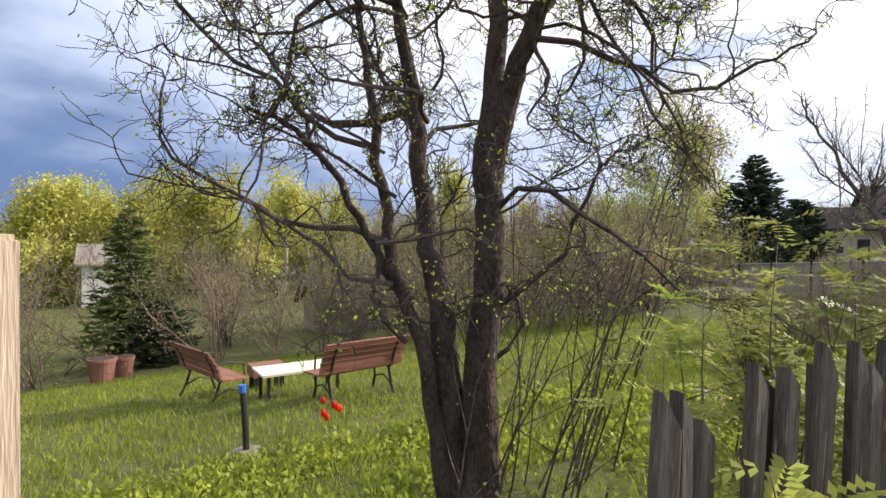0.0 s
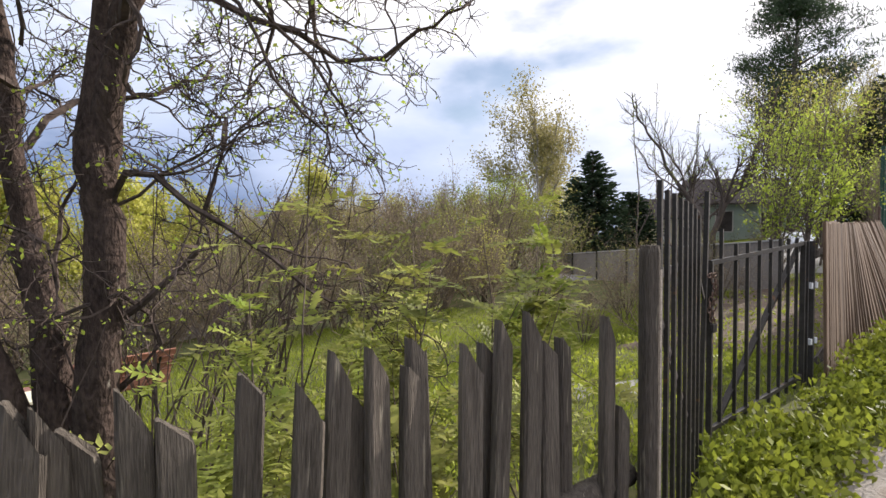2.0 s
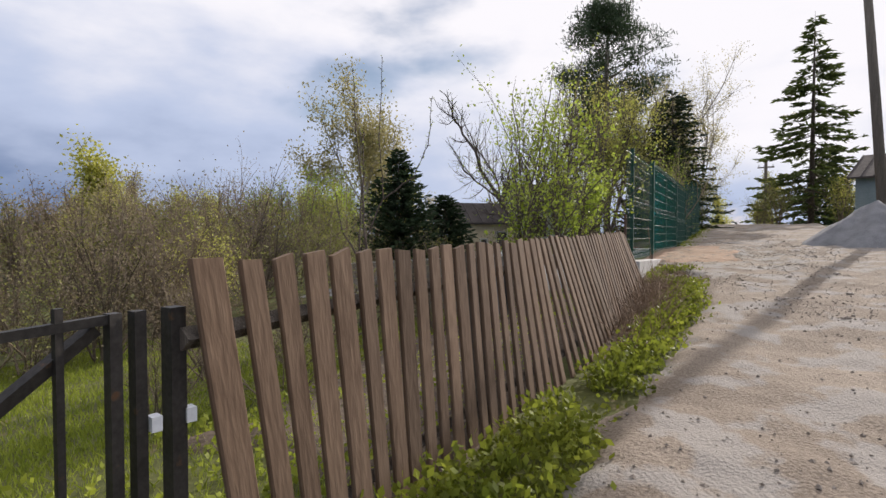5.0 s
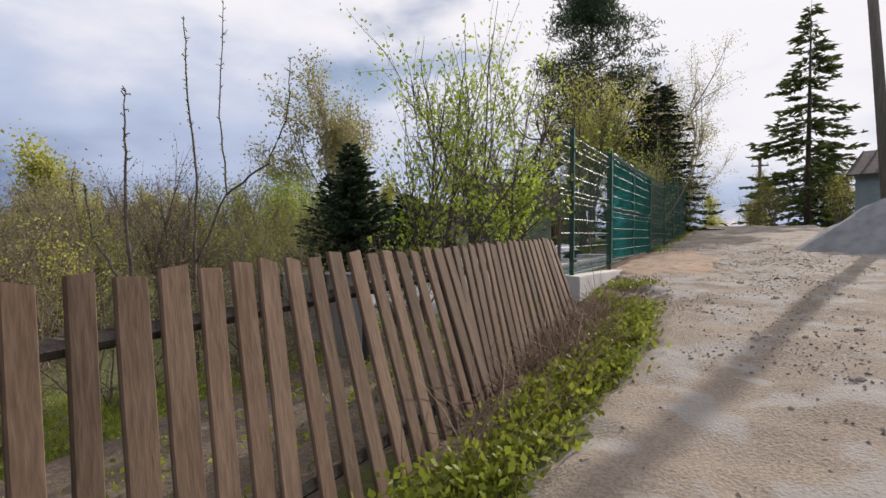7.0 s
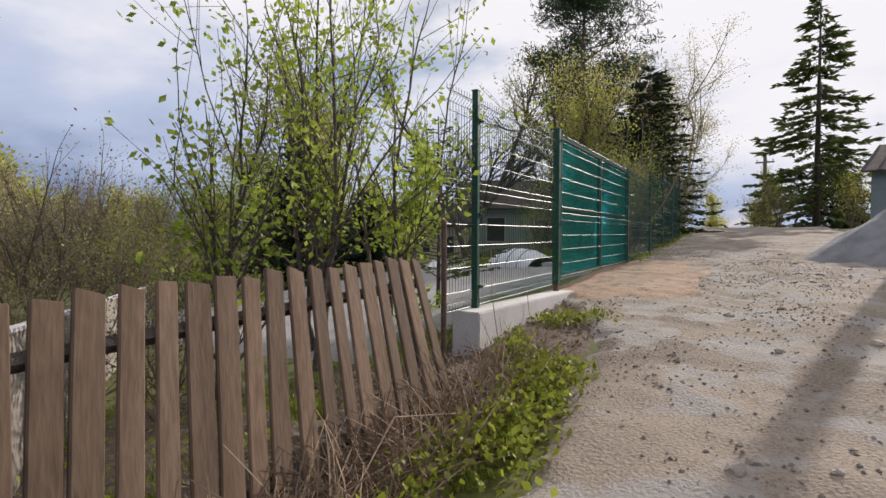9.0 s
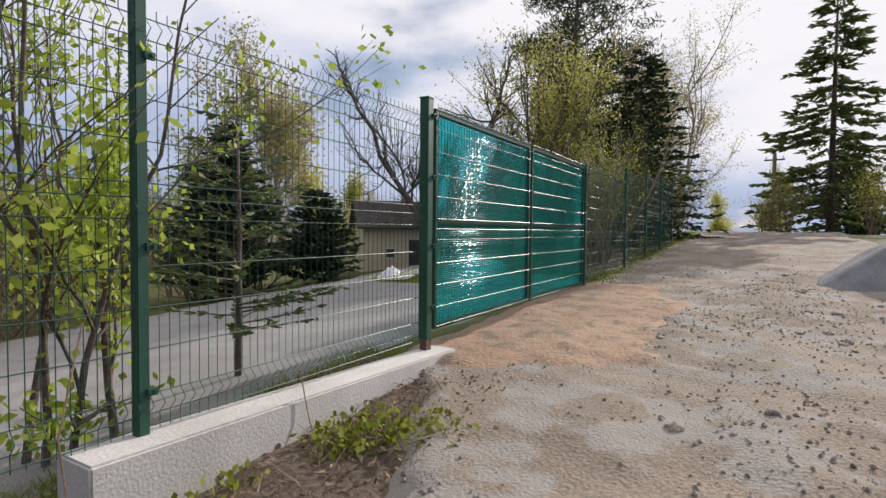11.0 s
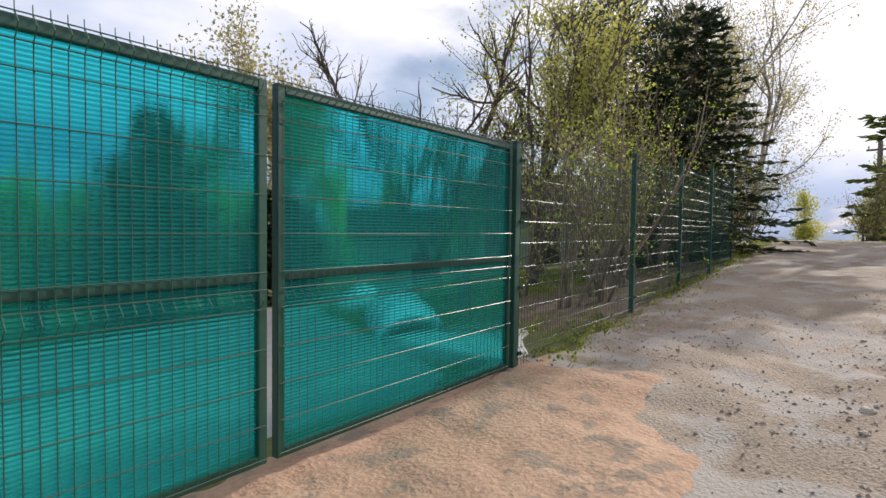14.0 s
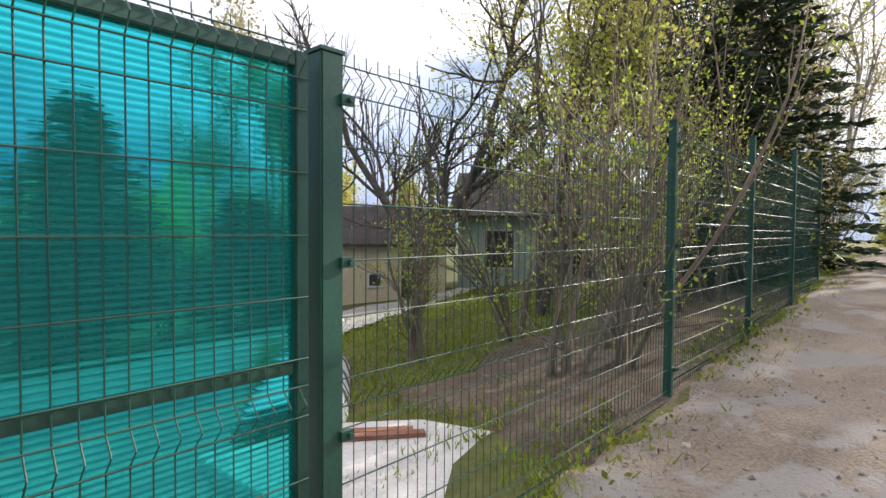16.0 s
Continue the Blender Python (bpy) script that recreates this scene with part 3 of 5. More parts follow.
for x, h in ((4.507, 1.505), (4.705, 1.415), (4.874, 1.417), (5.06, 1.43), (5.245, 1.432), (5.412, 1.436), (5.565, 1.436), (5.728, 1.438)):
    g = Geo()
    bar(g, (x, gate_y(x), 0.32), (x, gate_y(x), h), 0.02)
    part("upright", g, M_IRON, iron_gate)
for a, b, n_, w in (((4.37, 1.54, 1.31), (5.86, 1.66, 1.395), "top_rail", .026), ((4.37, 1.54, 0.34), (5.86, 1.66, 0.4), "bottom_rail", .026), ((4.37, 1.54, 0.3), (4.37, 1.54, 1.325), "stile", .03), ((5.86, 1.66, 0.36), (5.86, 1.66, 1.41), "stile", .034), ((4.55, 1.576, 0.39), (5.82, 1.676, 1.37), "brace", .034)):
    g = Geo()
    bar(g, a, b, w)
    part(n_, g, M_IRON, iron_gate)


def chain_link(at, tilt, turn):
    g = Geo()
    m = pose(*at, 0, tilt, turn)
    g.tube([tuple(m @ Vector((0.011 * math.cos(a), 0, 0.02 * math.sin(a)))) for a in np.linspace(0, 2 * math.pi, 11)], [0.0035] * 11, 5, cap=False)
    return g


chain = thing("chain", "rusty steel chain looped round the gate stile with a padlock", "chain")
for k in range(10):
    part("link", chain_link((4.345 + 0.022 * math.sin(k * 0.7), 1.517, 1.235 - 0.027 * k), 8 * math.sin(k * 1.3), 90 * (k % 2) + 15), M_ZINC, chain)
for k in range(7):
    part("link", chain_link((4.388 - 0.004 * k, 1.517, 1.2 - 0.029 * k), -10, 90 * (k % 2) + 25), M_ZINC, chain)
for k in range(3):
    part("link", chain_link((4.315 + 0.025 * k, 1.514, 1.242 + 0.002 * k), 80, 60 * (k % 2)), M_ZINC, chain)
g = Geo()
g.tube([(4.348, 1.515, 0.965), (4.348, 1.515, 0.992), (4.362, 1.515, 1.0), (4.376, 1.515, 0.992), (4.376, 1.515, 0.965)], [0.005] * 5, 6)
part("shackle", g, M_ZINC, chain)
bm = bmesh.new()
bmesh.ops.create_cube(bm, size=1)
for v in bm.verts:
    v.co = Vector((4.362 + v.co.x * 0.052, 1.515 + v.co.y * 0.02, 0.94 + v.co.z * 0.055))
bmesh.ops.bevel(bm, geom=bm.edges[:], offset=0.006, segments=2, affect="EDGES")
me = bpy.data.meshes.new("padlock")
bm.to_mesh(me)
bm.free()
me.materials.append(M_IRON)
part("padlock", me, M_IRON, chain, "dark padlock")
for x, w in ((5.925, 0.035), (6.03, 0.05)):
    gp = thing("gate_post", "dark iron gate post with small white hinge blocks", "post", group="gate posts")
    g = Geo()
    bar(g, (x, gate_y(x), 0.1), (x, gate_y(x), 1.41), w)
    part("shaft", g, M_IRON, gp)
    for z in (0.62, 1.05):
        g = Geo()
        g.box((x + 0.025, gate_y(x) - 0.03, z), (x + 0.055, gate_y(x) + 0.01, z + 0.045))
        part("hinge", g, M_PLASTIC, gp, "white hinge block")

# ---- concrete plinth, green mesh fence and gate ----
FD = Vector((0.978, 0.2093, 0)).normalized()
FN = Vector((-FD.y, FD.x, 0))
GATE0 = Vector((17.8, 4.48, 0))


def along(s, n=0.0, z=0.0):
    return GATE0 + FD * s + FN * n + Vector((0, 0, z))


FM = Matrix((FD, FN, Vector((0, 0, 1)))).transposed().to_4x4()
plinth = thing("concrete_plinth", "low pale concrete footing wall with drain hole under the mesh fence", "wall", along(-2.95))
plinth.matrix_basis = Matrix.Translation(along(-2.95)) @ FM
bm = bmesh.new()
bmesh.ops.create_cube(bm, size=1)
for v in bm.verts:
    v.co.x = 0 if v.co.x < 0 else 3.12
    v.co.y = -0.2 if v.co.y < 0 else 0.08
    v.co.z = 0.1 if v.co.z < 0 else (1.12 if v.co.x < 1 else 1.03)
bmesh.ops.bevel(bm, geom=bm.edges[:], offset=0.012, segments=2, affect="EDGES")
me = bpy.data.meshes.new("body")
bm.to_mesh(me)
bm.free()
me.materials.append(M_CONC)
part("body", me, M_CONC, plinth)
for xx, zz in ((1.0, 0.86), (0.62, 0.84)):
    g = Geo()
    a = np.arange(10) * 2 * math.pi / 10
    ring = [(xx + 0.022 * math.cos(t), -0.203, zz + 0.022 * math.sin(t)) for t in a]
    g.add(ring, [tuple(range(10))])
    part("drain_hole", g, M_ROOF, plinth, "dark round drain hole")


def square_post(name, s, z0, z1, w, label, group="fence posts", clips=()):
    t = thing(name, label, "post", group=group)
    t.matrix_basis = Matrix.Translation(along(s)) @ FM
    bm = bmesh.new()
    bmesh.ops.create_cube(bm, size=1)
    for v in bm.verts:
        v.co = Vector((v.co.x * w, v.co.y * w, z0 if v.co.z < 0 else z1))
    bmesh.ops.bevel(bm, geom=bm.edges[:], offset=0.006, segments=2, affect="EDGES")
    me = bpy.data.meshes.new("shaft")
    bm.to_mesh(me)
    bm.free()
    me.materials.append(M_GREEN)
    part("shaft", me, M_GREEN, t)
    g = Geo()
    g.box((-w / 2 - 0.004, -w / 2 - 0.004, z1), (w / 2 + 0.004, w / 2 + 0.004, z1 + 0.012))
    part("cap", g, M_GREEN, t)
    for c in clips:
        g = Geo()
        g.box((w / 2 - 0.02, -w / 2 - 0.018, c), (w / 2 + 0.03, -w / 2, c + 0.035))
        g.tube([(w / 2 + 0.012, -w / 2 - 0.018, c + 0.018), (w / 2 + 0.012, -w / 2 - 0.034, c + 0.018)], [0.011, 0.011], 6)
        part("clip", g, M_GREEN, t, "bolted fixing clip")
    return t


def mesh_panel(name, s0, s1, z0, z1, label, folds, thick=0.0026, pitch=0.055, parent=None, n=0.0, prongs=0.03, gap=0.2):
    """Welded wire panel with V folds; uprights bend at each fold, level wires in pairs at folds."""
    t = parent
    if t is None:
        t = thing(name, label, "fence", group="mesh panels")
        t.matrix_basis = Matrix.Translation(along(0)) @ FM
    prof = []
    z = z0
    for fz in folds:
        prof += [(0, fz), (-0.045, fz + 0.05), (0, fz + 0.1)]
    prof = [(0, z0)] + prof + ([(0, z1 + prongs)] if not folds or folds[-1] + 0.1 < z1 else [])
    g = Geo()
    for s in np.arange(s0 + 0.02, s1, pitch):
        g.tube([(s, n + d, zz) for d, zz in prof], [thick] * len(prof), 4, cap=False)
    part("wire_grid", g, M_GREEN, t)["kind"] = "stuff"
    levels = [z0 + 0.02]
    zz = z0 + gap
    while zz < z1 - 0.05:
        if all(abs(zz - f - 0.05) > 0.12 for f in folds):
            levels.append(zz)
        zz += gap
    levels += [f for f in folds] + [f + 0.1 for f in folds if f + 0.1 <= z1 + .02]
    for zz in levels:
        g = Geo()
        g.tube([(s0, n - 0.004, zz), ((s0 + s1) / 2, n - 0.004, zz - 0.003), (s1, n - 0.004, zz)], [thick * 1.25] * 3, 5, cap=False)
        part("level_wire", g, M_GREEN, t)
    return t


square_post("fence_post", -2.62, 1.1, 3.2, 0.06, "green coated square steel fence post on the plinth", clips=(1.3, 2.0, 2.9))
gp = square_post("gate_post", -0.06, 1.14, 3.26, 0.09, "heavy green square gate post with bolted clips", "gate posts", (1.4, 1.95, 2.56, 3.1))
g = Geo()
g.box((-0.03, -0.035, 0.98), (0.05, 0.035, 1.2))
part("stub", g, M_ZINC, gp, "rusty bare steel stub at the foot")
gp = square_post("gate_post", 4.98, 0.8, 3.22, 0.09, "heavy green square gate post with bolted clips", "gate posts", (1.3, 1.9, 2.5, 3.05))
square_post("fence_post", 8.3, 1.0, 3.5, 0.06, "green coated square steel fence post", clips=(1.5, 2.5, 3.3))
square_post("fence_post", 10.85, 1.2, 3.72, 0.06, "green coated square steel fence post", clips=(1.7, 2.7))
square_post("fence_post", 13.4, 1.3, 3.85, 0.06, "green coated square steel fence post")
square_post("fence_post", 15.9, 1.5, 3.95, 0.06, "green coated square steel fence post")
rusty_post = thing("rusty_post", "thin rusty steel post beside the plinth's end", "post")
rusty_post.matrix_basis = Matrix.Translation(along(-3.25)) @ FM
g = Geo()
g.tube([(0, 0, 0.55), (0, 0, 1.94), (0, 0, 1.955)], [0.024, 0.024, 0.018], 10)
part("shaft", g, M_ZINC, rusty_post)
mesh_panel("mesh_panel", -3.22, -2.65, 1.12, 3.12, "short green wire mesh panel ending at a rusty post", (1.2, 2.15, 3.0), gap=0.2)
mesh_panel("mesh_panel", -2.6, -0.11, 1.12, 3.12, "green welded wire mesh panel with folded ribs", (1.2, 2.15, 3.0), gap=0.2)
mesh_panel("mesh_panel", 5.03, 8.27, 1.12, 3.22, "green welded wire mesh panel seen against the shrubs", (1.25, 2.0, 3.1), gap=0.2)
mesh_panel("mesh_panel", 8.33, 10.82, 1.3, 3.45, "green welded wire mesh panel with folded ribs", (1.4, 2.3, 3.3))
mesh_panel("mesh_panel", 10.88, 13.37, 1.45, 3.6, "green welded wire mesh panel with folded ribs", (1.55, 2.45, 3.45))
mesh_panel("mesh_panel", 13.43, 15.87, 1.6, 3.7, "green welded wire mesh panel with folded ribs", (1.7, 2.6, 3.55))


def gate_leaf(s0, s1, latch):
    t = thing("gate_leaf", "closed green steel gate leaf with mesh over translucent green sheet", "gate", group="double gate")
    t.matrix_basis = Matrix.Translation(along(0)) @ FM
    z0, z1, zm = 1.2, 3.2, 2.18
    w = 0.05
    for nm, lo, hi in (("stile", (s0, -w / 2, z0), (s0 + w, w / 2, z1)), ("stile", (s1 - w, -w / 2, z0), (s1, w / 2, z1)), ("top_rail", (s0 + w, -w / 2, z1 - w), (s1 - w, w / 2, z1)), ("bottom_rail", (s0 + w, -w / 2, z0), (s1 - w, w / 2, z0 + w)), ("middle_rail", (s0 + w, -w / 2 + 0.008, zm - 0.02), (s1 - w, w / 2, zm + 0.02))):
        bm = bmesh.new()
        bmesh.ops.create_cube(bm, size=1)
        for v in bm.verts:
            v.co = Vector([lo[k] if v.co[k] < 0 else hi[k] for k in range(3)])
        bmesh.ops.bevel(bm, geom=bm.edges[:], offset=0.004, segments=2, affect="EDGES")
        me = bpy.data.meshes.new(nm)
        bm.to_mesh(me)
        bm.free()
        me.materials.append(M_GREEN)
        part(nm, me, M_GREEN, t)
    for a, b in ((z0 + w, zm - 0.02), (zm + 0.02, z1 - w)):
        g = Geo()
        # level flutes 20 mm apart
        k = int((b - a) / 0.0025)
        vs, fs = [], []
        for j in range(k + 1):
            z = a + (b - a) * j / k
            n = 0.002 + 0.0055 * (2 * ((z / 0.02) % 1.0) - 1) ** 2
            vs += [(s0 + w, n, z), (s1 - w, n, z)]
        for j in range(k):
            fs.append((2 * j, 2 * j + 1, 2 * j + 3, 2 * j + 2))
        g.add(vs, fs)
        part("sheet", g, M_SHEET, t, "glossy translucent green plastic sheet", True)
    mesh_panel("", s0 + 0.01, s1 - 0.01, z0 + 0.01, z1 + 0.0, "", (zm - 0.16, z1 - 0.09), parent=t, n=-0.032, prongs=0.0, thick=0.0026)
    g = Geo()
    for s in np.arange(s0 + 0.03, s1, 0.055):
        g.tube([(s, -0.032, z1), (s, -0.03, z1 + 0.045)], [0.0022, 0.002], 4)
    part("prong_row", g, M_GREEN, t)["kind"] = "stuff"
    return t


gate_leaf(0.06, 2.4, False)
gate_leaf(2.46, 4.9, True)


# ---- growing things ----
def twist(rng, d, amount):
    d = d + rng.normal(size=3) * amount
    return d / np.linalg.norm(d)


def grow(rng, g, tips, p, d, length, r, depth, cfg):
    """One branch with wander, then its children."""
    k = cfg.get("steps", 5) if depth > 0 else 3
    pts, rad = [np.array(p, float)], [r]
    for i in range(k):
        d = twist(rng, d, cfg["wander"])
        d[2] += cfg["lift"] if depth > 0 else cfg.get("tip_lift", cfg["lift"])
        d /= np.linalg.norm(d)
        pts.append(pts[-1] + d * length / k)
        rad.append(r * (1 - (1 - cfg["taper"]) * (i + 1) / k))
    g.tube(pts, rad, 7 if r > 0.04 else (5 if r > 0.012 else 3), cap=False)
    if depth == 0:
        for q in pts[1:]:
            tips.append(q)
        return
    kids = cfg["kids"][depth - 1]
    for c in range(kids):
        f = rng.uniform(cfg.get("from", 0.25), 1.0) if c else 1.0
        i = min(int(f * k), k - 1)
        q = pts[i] + (pts[i + 1] - pts[i]) * (f * k - i)
        e = twist(rng, d, cfg["split"] if c else 0.15)
        grow(rng, g, tips, q, e, length * cfg["shrink"] * rng.uniform(0.7, 1.15), max(r * (cfg["taper"] if c == 0 else 0.55 * (1 - 0.4 * f)), cfg.get("min_r", 0.004)), depth - 1, cfg)


def crown_points(rng, tips, count, jitter):
    t = np.asarray(tips)
    return t[rng.integers(0, len(t), count)] + rng.normal(size=(count, 3)) * jitter


def leaf_tree(name, label, at, seed, length, r, depth, cfg, wood, leaf, count, size, jitter=0.1, stems=1, lean=0.2, group="", category="tree", droop=0.0):
    rng = np.random.default_rng(seed)
    t = thing(name, label, category, at, 0, group)
    g, tips = Geo(), []
    for s in range(stems):
        d = np.array([rng.normal() * lean, rng.normal() * lean, 1.0])
        grow(rng, g, tips, (rng.normal() * 0.08 * (stems > 1), rng.normal() * 0.08 * (stems > 1), -0.15), d / np.linalg.norm(d), length * rng.uniform(0.8, 1.1), r * rng.uniform(0.7, 1.0), depth, cfg)
    part("trunk", g, wood, t, soft=True)
    if count:
        part("crown", quads_mesh("crown", leaf_quads(rng, crown_points(rng, tips, count, jitter), size, size * 0.6, droop), leaf), leaf, t)
    return t


def conifer(name, label, at, seed, h, spread_r, needle, rows, per, fill, size, start=0.06, droop=0.25, category="tree", power=0.9, lift=0.0, trunk_r=None):
    rng = np.random.default_rng(seed)
    t = thing(name, label, category, at)
    g = Geo()
    g.tube([(0, 0, -0.2), (0.02, 0, h * 0.5), (0, 0, h)], [trunk_r or h * 0.014, (trunk_r or h * 0.014) * 0.6, 0.008], 7)
    quads = []
    for i in range(rows):
        f = i / (rows - 1)
        z = h * (start + (0.97 - start) * f)
        reach = spread_r * (1 - f) ** power + 0.04 * spread_r
        for j in range(per):
            a = rng.uniform(0, 2 * math.pi)
            rr = reach * rng.uniform(0.65, 1.15)
            k = 5
            pts = []
            zz = z + rng.normal() * h * 0.03 * (1 - 0.8 * f)
            for q in range(k + 1):
                u = q / k
                pts.append((math.cos(a) * rr * u, math.sin(a) * rr * u, zz + rr * (lift * u - droop * u + 0.35 * droop * u * u * 1.6)))
            g.tube(pts, np.linspace(max(0.006, rr * 0.012), 0.003, k + 1), 3, cap=False)
            pts = np.array(pts)
            m = max(3, int(fill * rr / spread_r) + 2)
            u = rng.uniform(0.15, 1.0, m) * k
            lo = np.minimum(u.astype(int), k - 1)
            at_p = pts[lo] + (pts[lo + 1] - pts[lo]) * (u - lo)[:, None]
            out = np.array([math.cos(a), math.sin(a), 0.12])
            side = np.array([-math.sin(a), math.cos(a), 0.0])
            sw = rng.choice([-1, 1], m)[:, None] * rng.uniform(0.2, 1.0, m)[:, None]
            d = out + side * sw + rng.normal(size=(m, 3)) * 0.25
            d[:, 2] -= droop * 0.5
            d /= np.linalg.norm(d, axis=1)[:, None]
            s = np.cross(d, rng.normal(size=(m, 3)))
            s /= np.linalg.norm(s, axis=1)[:, None]
            ln = (size * rng.uniform(0.6, 1.4, m))[:, None]
            quads.append(np.stack([at_p, at_p + d * ln * 0.5 + s * ln * 0.16, at_p + d * ln, at_p + d * ln * 0.5 - s * ln * 0.16], axis=1))
    part("trunk", g, M_TWIG, t, soft=True)
    part("crown", quads_mesh("crown", np.concatenate(quads), needle), needle, t)
    return t


def gz(x, y):
    return float(land(x, y)) - 0.02


def on(x, y):
    return (x, y, gz(x, y))


# the old apple tree by the pickets: three stems and a wide crown of crooked twigs
def apple_tree():
    rng = np.random.default_rng(11)
    t = thing("apple_tree", "old three-stemmed apple tree, dark bark, budding crooked twigs", "tree", (1.39, 2.95, -0.3))
    right, deep = np.array([0.928, -0.373, 0]), np.array([0.373, 0.928, 0])
    g, twigs, tips = Geo(), Geo(), []
    stems = (
        ((0.08, -0.05, 0, .16), (0.07, 0, .3, .12), (0.07, 0, 1.03, .098), (0.1, 0, 1.86, .086), (0.05, 0, 2.2, .082), (0.11, 0.05, 2.78, .068), (0.14, 0.1, 3.4, .055), (0.12, 0.15, 4.6, .03)),
        ((0.08, 0, 2.05, .07), (0.2, -0.05, 2.7, .064), (0.3, -0.1, 2.98, .06), (0.4, -0.12, 3.25, .055), (0.6, -0.2, 4.2, .03)),
        ((-0.06, 0.05, 0, .13), (-0.11, 0.06, 0.3, .1), (-0.16, 0.08, 1.26, .078), (-0.29, 0.12, 1.71, .068), (-0.33, 0.15, 2.13, .056), (-0.41, 0.2, 2.71, .05), (-0.56, 0.3, 3.5, .032)),
        ((-0.12, 0.0, 0, .08), (-0.17, -0.02, .4, .058), (-0.31, -0.03, 1.16, .044), (-0.48, -0.05, 1.6, .04), (-0.52, -0.1, 1.92, .034), (-0.62, -0.1, 2.53, .028), (-0.71, -0.1, 3.1, .018)),
        ((-0.31, -0.03, 1.2, .026), (-0.58, -0.06, 1.68, .024), (-0.8, -0.1, 2.1, .022), (-1.05, -0.1, 2.4, .018), (-1.35, -0.12, 2.52, .012)),
    )
    cfg = dict(steps=6, wander=0.36, lift=0.02, tip_lift=0.05, taper=0.5, kids=(6, 6, 6), split=0.85, shrink=0.48, min_r=0.003)
    low = dict(cfg, lift=-0.01, kids=(7, 7, 5))
    for st in stems:
        pts = [right * a + deep * b + np.array([0, 0, z]) for a, b, z, r in st]
        fine = []
        for i in range(len(pts) - 1):
            for q in range(4):
                f = q / 4
                fine.append((pts[i] * (1 - f) + pts[i + 1] * f + rng.normal(size=3) * 0.012, st[i][3] * (1 - f) + st[i + 1][3] * f))
        fine.append((pts[-1], st[-1][3]))
        g.tube([p for p, r in fine], [r * rng.uniform(0.93, 1.08) for p, r in fine], 10, cap=False)
    # limbs: start height, sideways, in depth, way, length, radius
    limbs = [
        (-0.52, -0.1, 1.75, (-1.0, 0.1, 0.42), 1.7, .022), (-0.4, -0.05, 1.15, (-0.8, -0.1, 0.55), 1.4, .02), (-0.6, -0.1, 2.3, (-1.0, -0.3, 0.35), 1.6, .02),
        (-0.42, 0.2, 2.6, (-0.9, 0.2, 0.5), 1.9, .03), (-0.36, 0.15, 2.2, (-0.6, 0.6, 0.6), 1.5, .025), (-0.5, 0.3, 3.3, (-1, -0.3, 0.3), 1.8, .028), (-0.5, 0.3, 3.3, (-0.5, -0.8, 0.4), 1.5, .025),
        (-0.68, -0.1, 3.2, (-0.9, -0.5, 0.3), 1.5, .02), (-0.68, -0.1, 3.1, (-0.2, -1.0, 0.25), 1.2, .018), (-0.3, .1, 2.5, (-0.2, -0.9, 0.5), 1.1, .02),
        (0.15, 0.05, 2.6, (0.4, -0.6, 0.7), 1.4, .03), (0.2, 0.1, 3.3, (0.7, -0.4, 0.35), 1.6, .024), (0.22, 0.1, 3.5, (-0.6, -0.7, 0.4), 1.6, .03), (0.34, -0.1, 2.95, (1.0, 0.1, 0.35), 1.7, .022),
        (0.45, -0.15, 3.5, (1.0, -0.2, 0.2), 1.9, .022), (0.5, -0.15, 3.6, (0.9, 0.5, 0.35), 1.8, .028), (0.6, -0.2, 3.9, (0.8, -0.4, 0.3), 1.5, .018), (0.12, 0, 1.35, (0.8, -0.1, 0.42), 1.3, .02),
        (0.1, 0.05, 1.0, (0.9, 0.2, 0.3), 1.2, .018), (0.13, 0, 1.95, (0.7, -0.3, 0.65), 1.5, .018), (0.4, -.12, 3.3, (0.9, -0.1, 0.05), 1.5, .018), (0.42, -.12, 3.2, (1.0, -0.15, -0.02), 1.3, .016), (-0.2, 0.1, 1.4, (-0.5, -0.5, 0.6), 1.0, .016), (-0.48, -0.1, 1.5, (-1.0, 0.3, 0.12), 1.8, .018),
    ]
    extra = []
    for a, b, z, way, ln, r in limbs:
        if z > 1.6:
            extra.append((a * 0.9, b, z + rng.uniform(-.3, .3), (way[0] + rng.normal() * 0.35, way[1] + rng.normal() * 0.45, way[2] + rng.normal() * 0.2), ln * rng.uniform(0.5, 0.8), r * 0.6))
    for a, b, z, way, ln, r in limbs + extra:
        ln *= 0.86
        w = right * way[0] + deep * way[1] + np.array([0, 0, way[2]])
        grow(rng, twigs, tips, right * a + deep * b + np.array([0, 0, z]), w / np.linalg.norm(w), ln, r, 3, low if way[2] < 0.3 else cfg)
    # thin water shoots round the foot
    for k in range(26):
        a = rng.uniform(-0.5, 0.9)
        grow(rng, twigs, tips, right * (0.3 + 0.25 * rng.normal()) + deep * (0.3 * rng.normal() + 0.25), twist(rng, np.array([0, 0, 1.0]) + right * a * 0.4, 0.06), rng.uniform(0.8, 2.0), 0.009, 1, dict(cfg, kids=(5,), wander=0.07, split=0.5, shrink=0.45))
    part("trunk", g, M_BARK, t, soft=True)
    part("branchwork", twigs, M_APPLE_TWIG, t, "fine crooked brown branches")
    part("crown", quads_mesh("crown", leaf_quads(rng, crown_points(rng, tips, 9000, 0.012), 0.024, 0.014), M_LEAF), M_LEAF, t, "sparse opening leaf buds")
    return t


apple_tree()

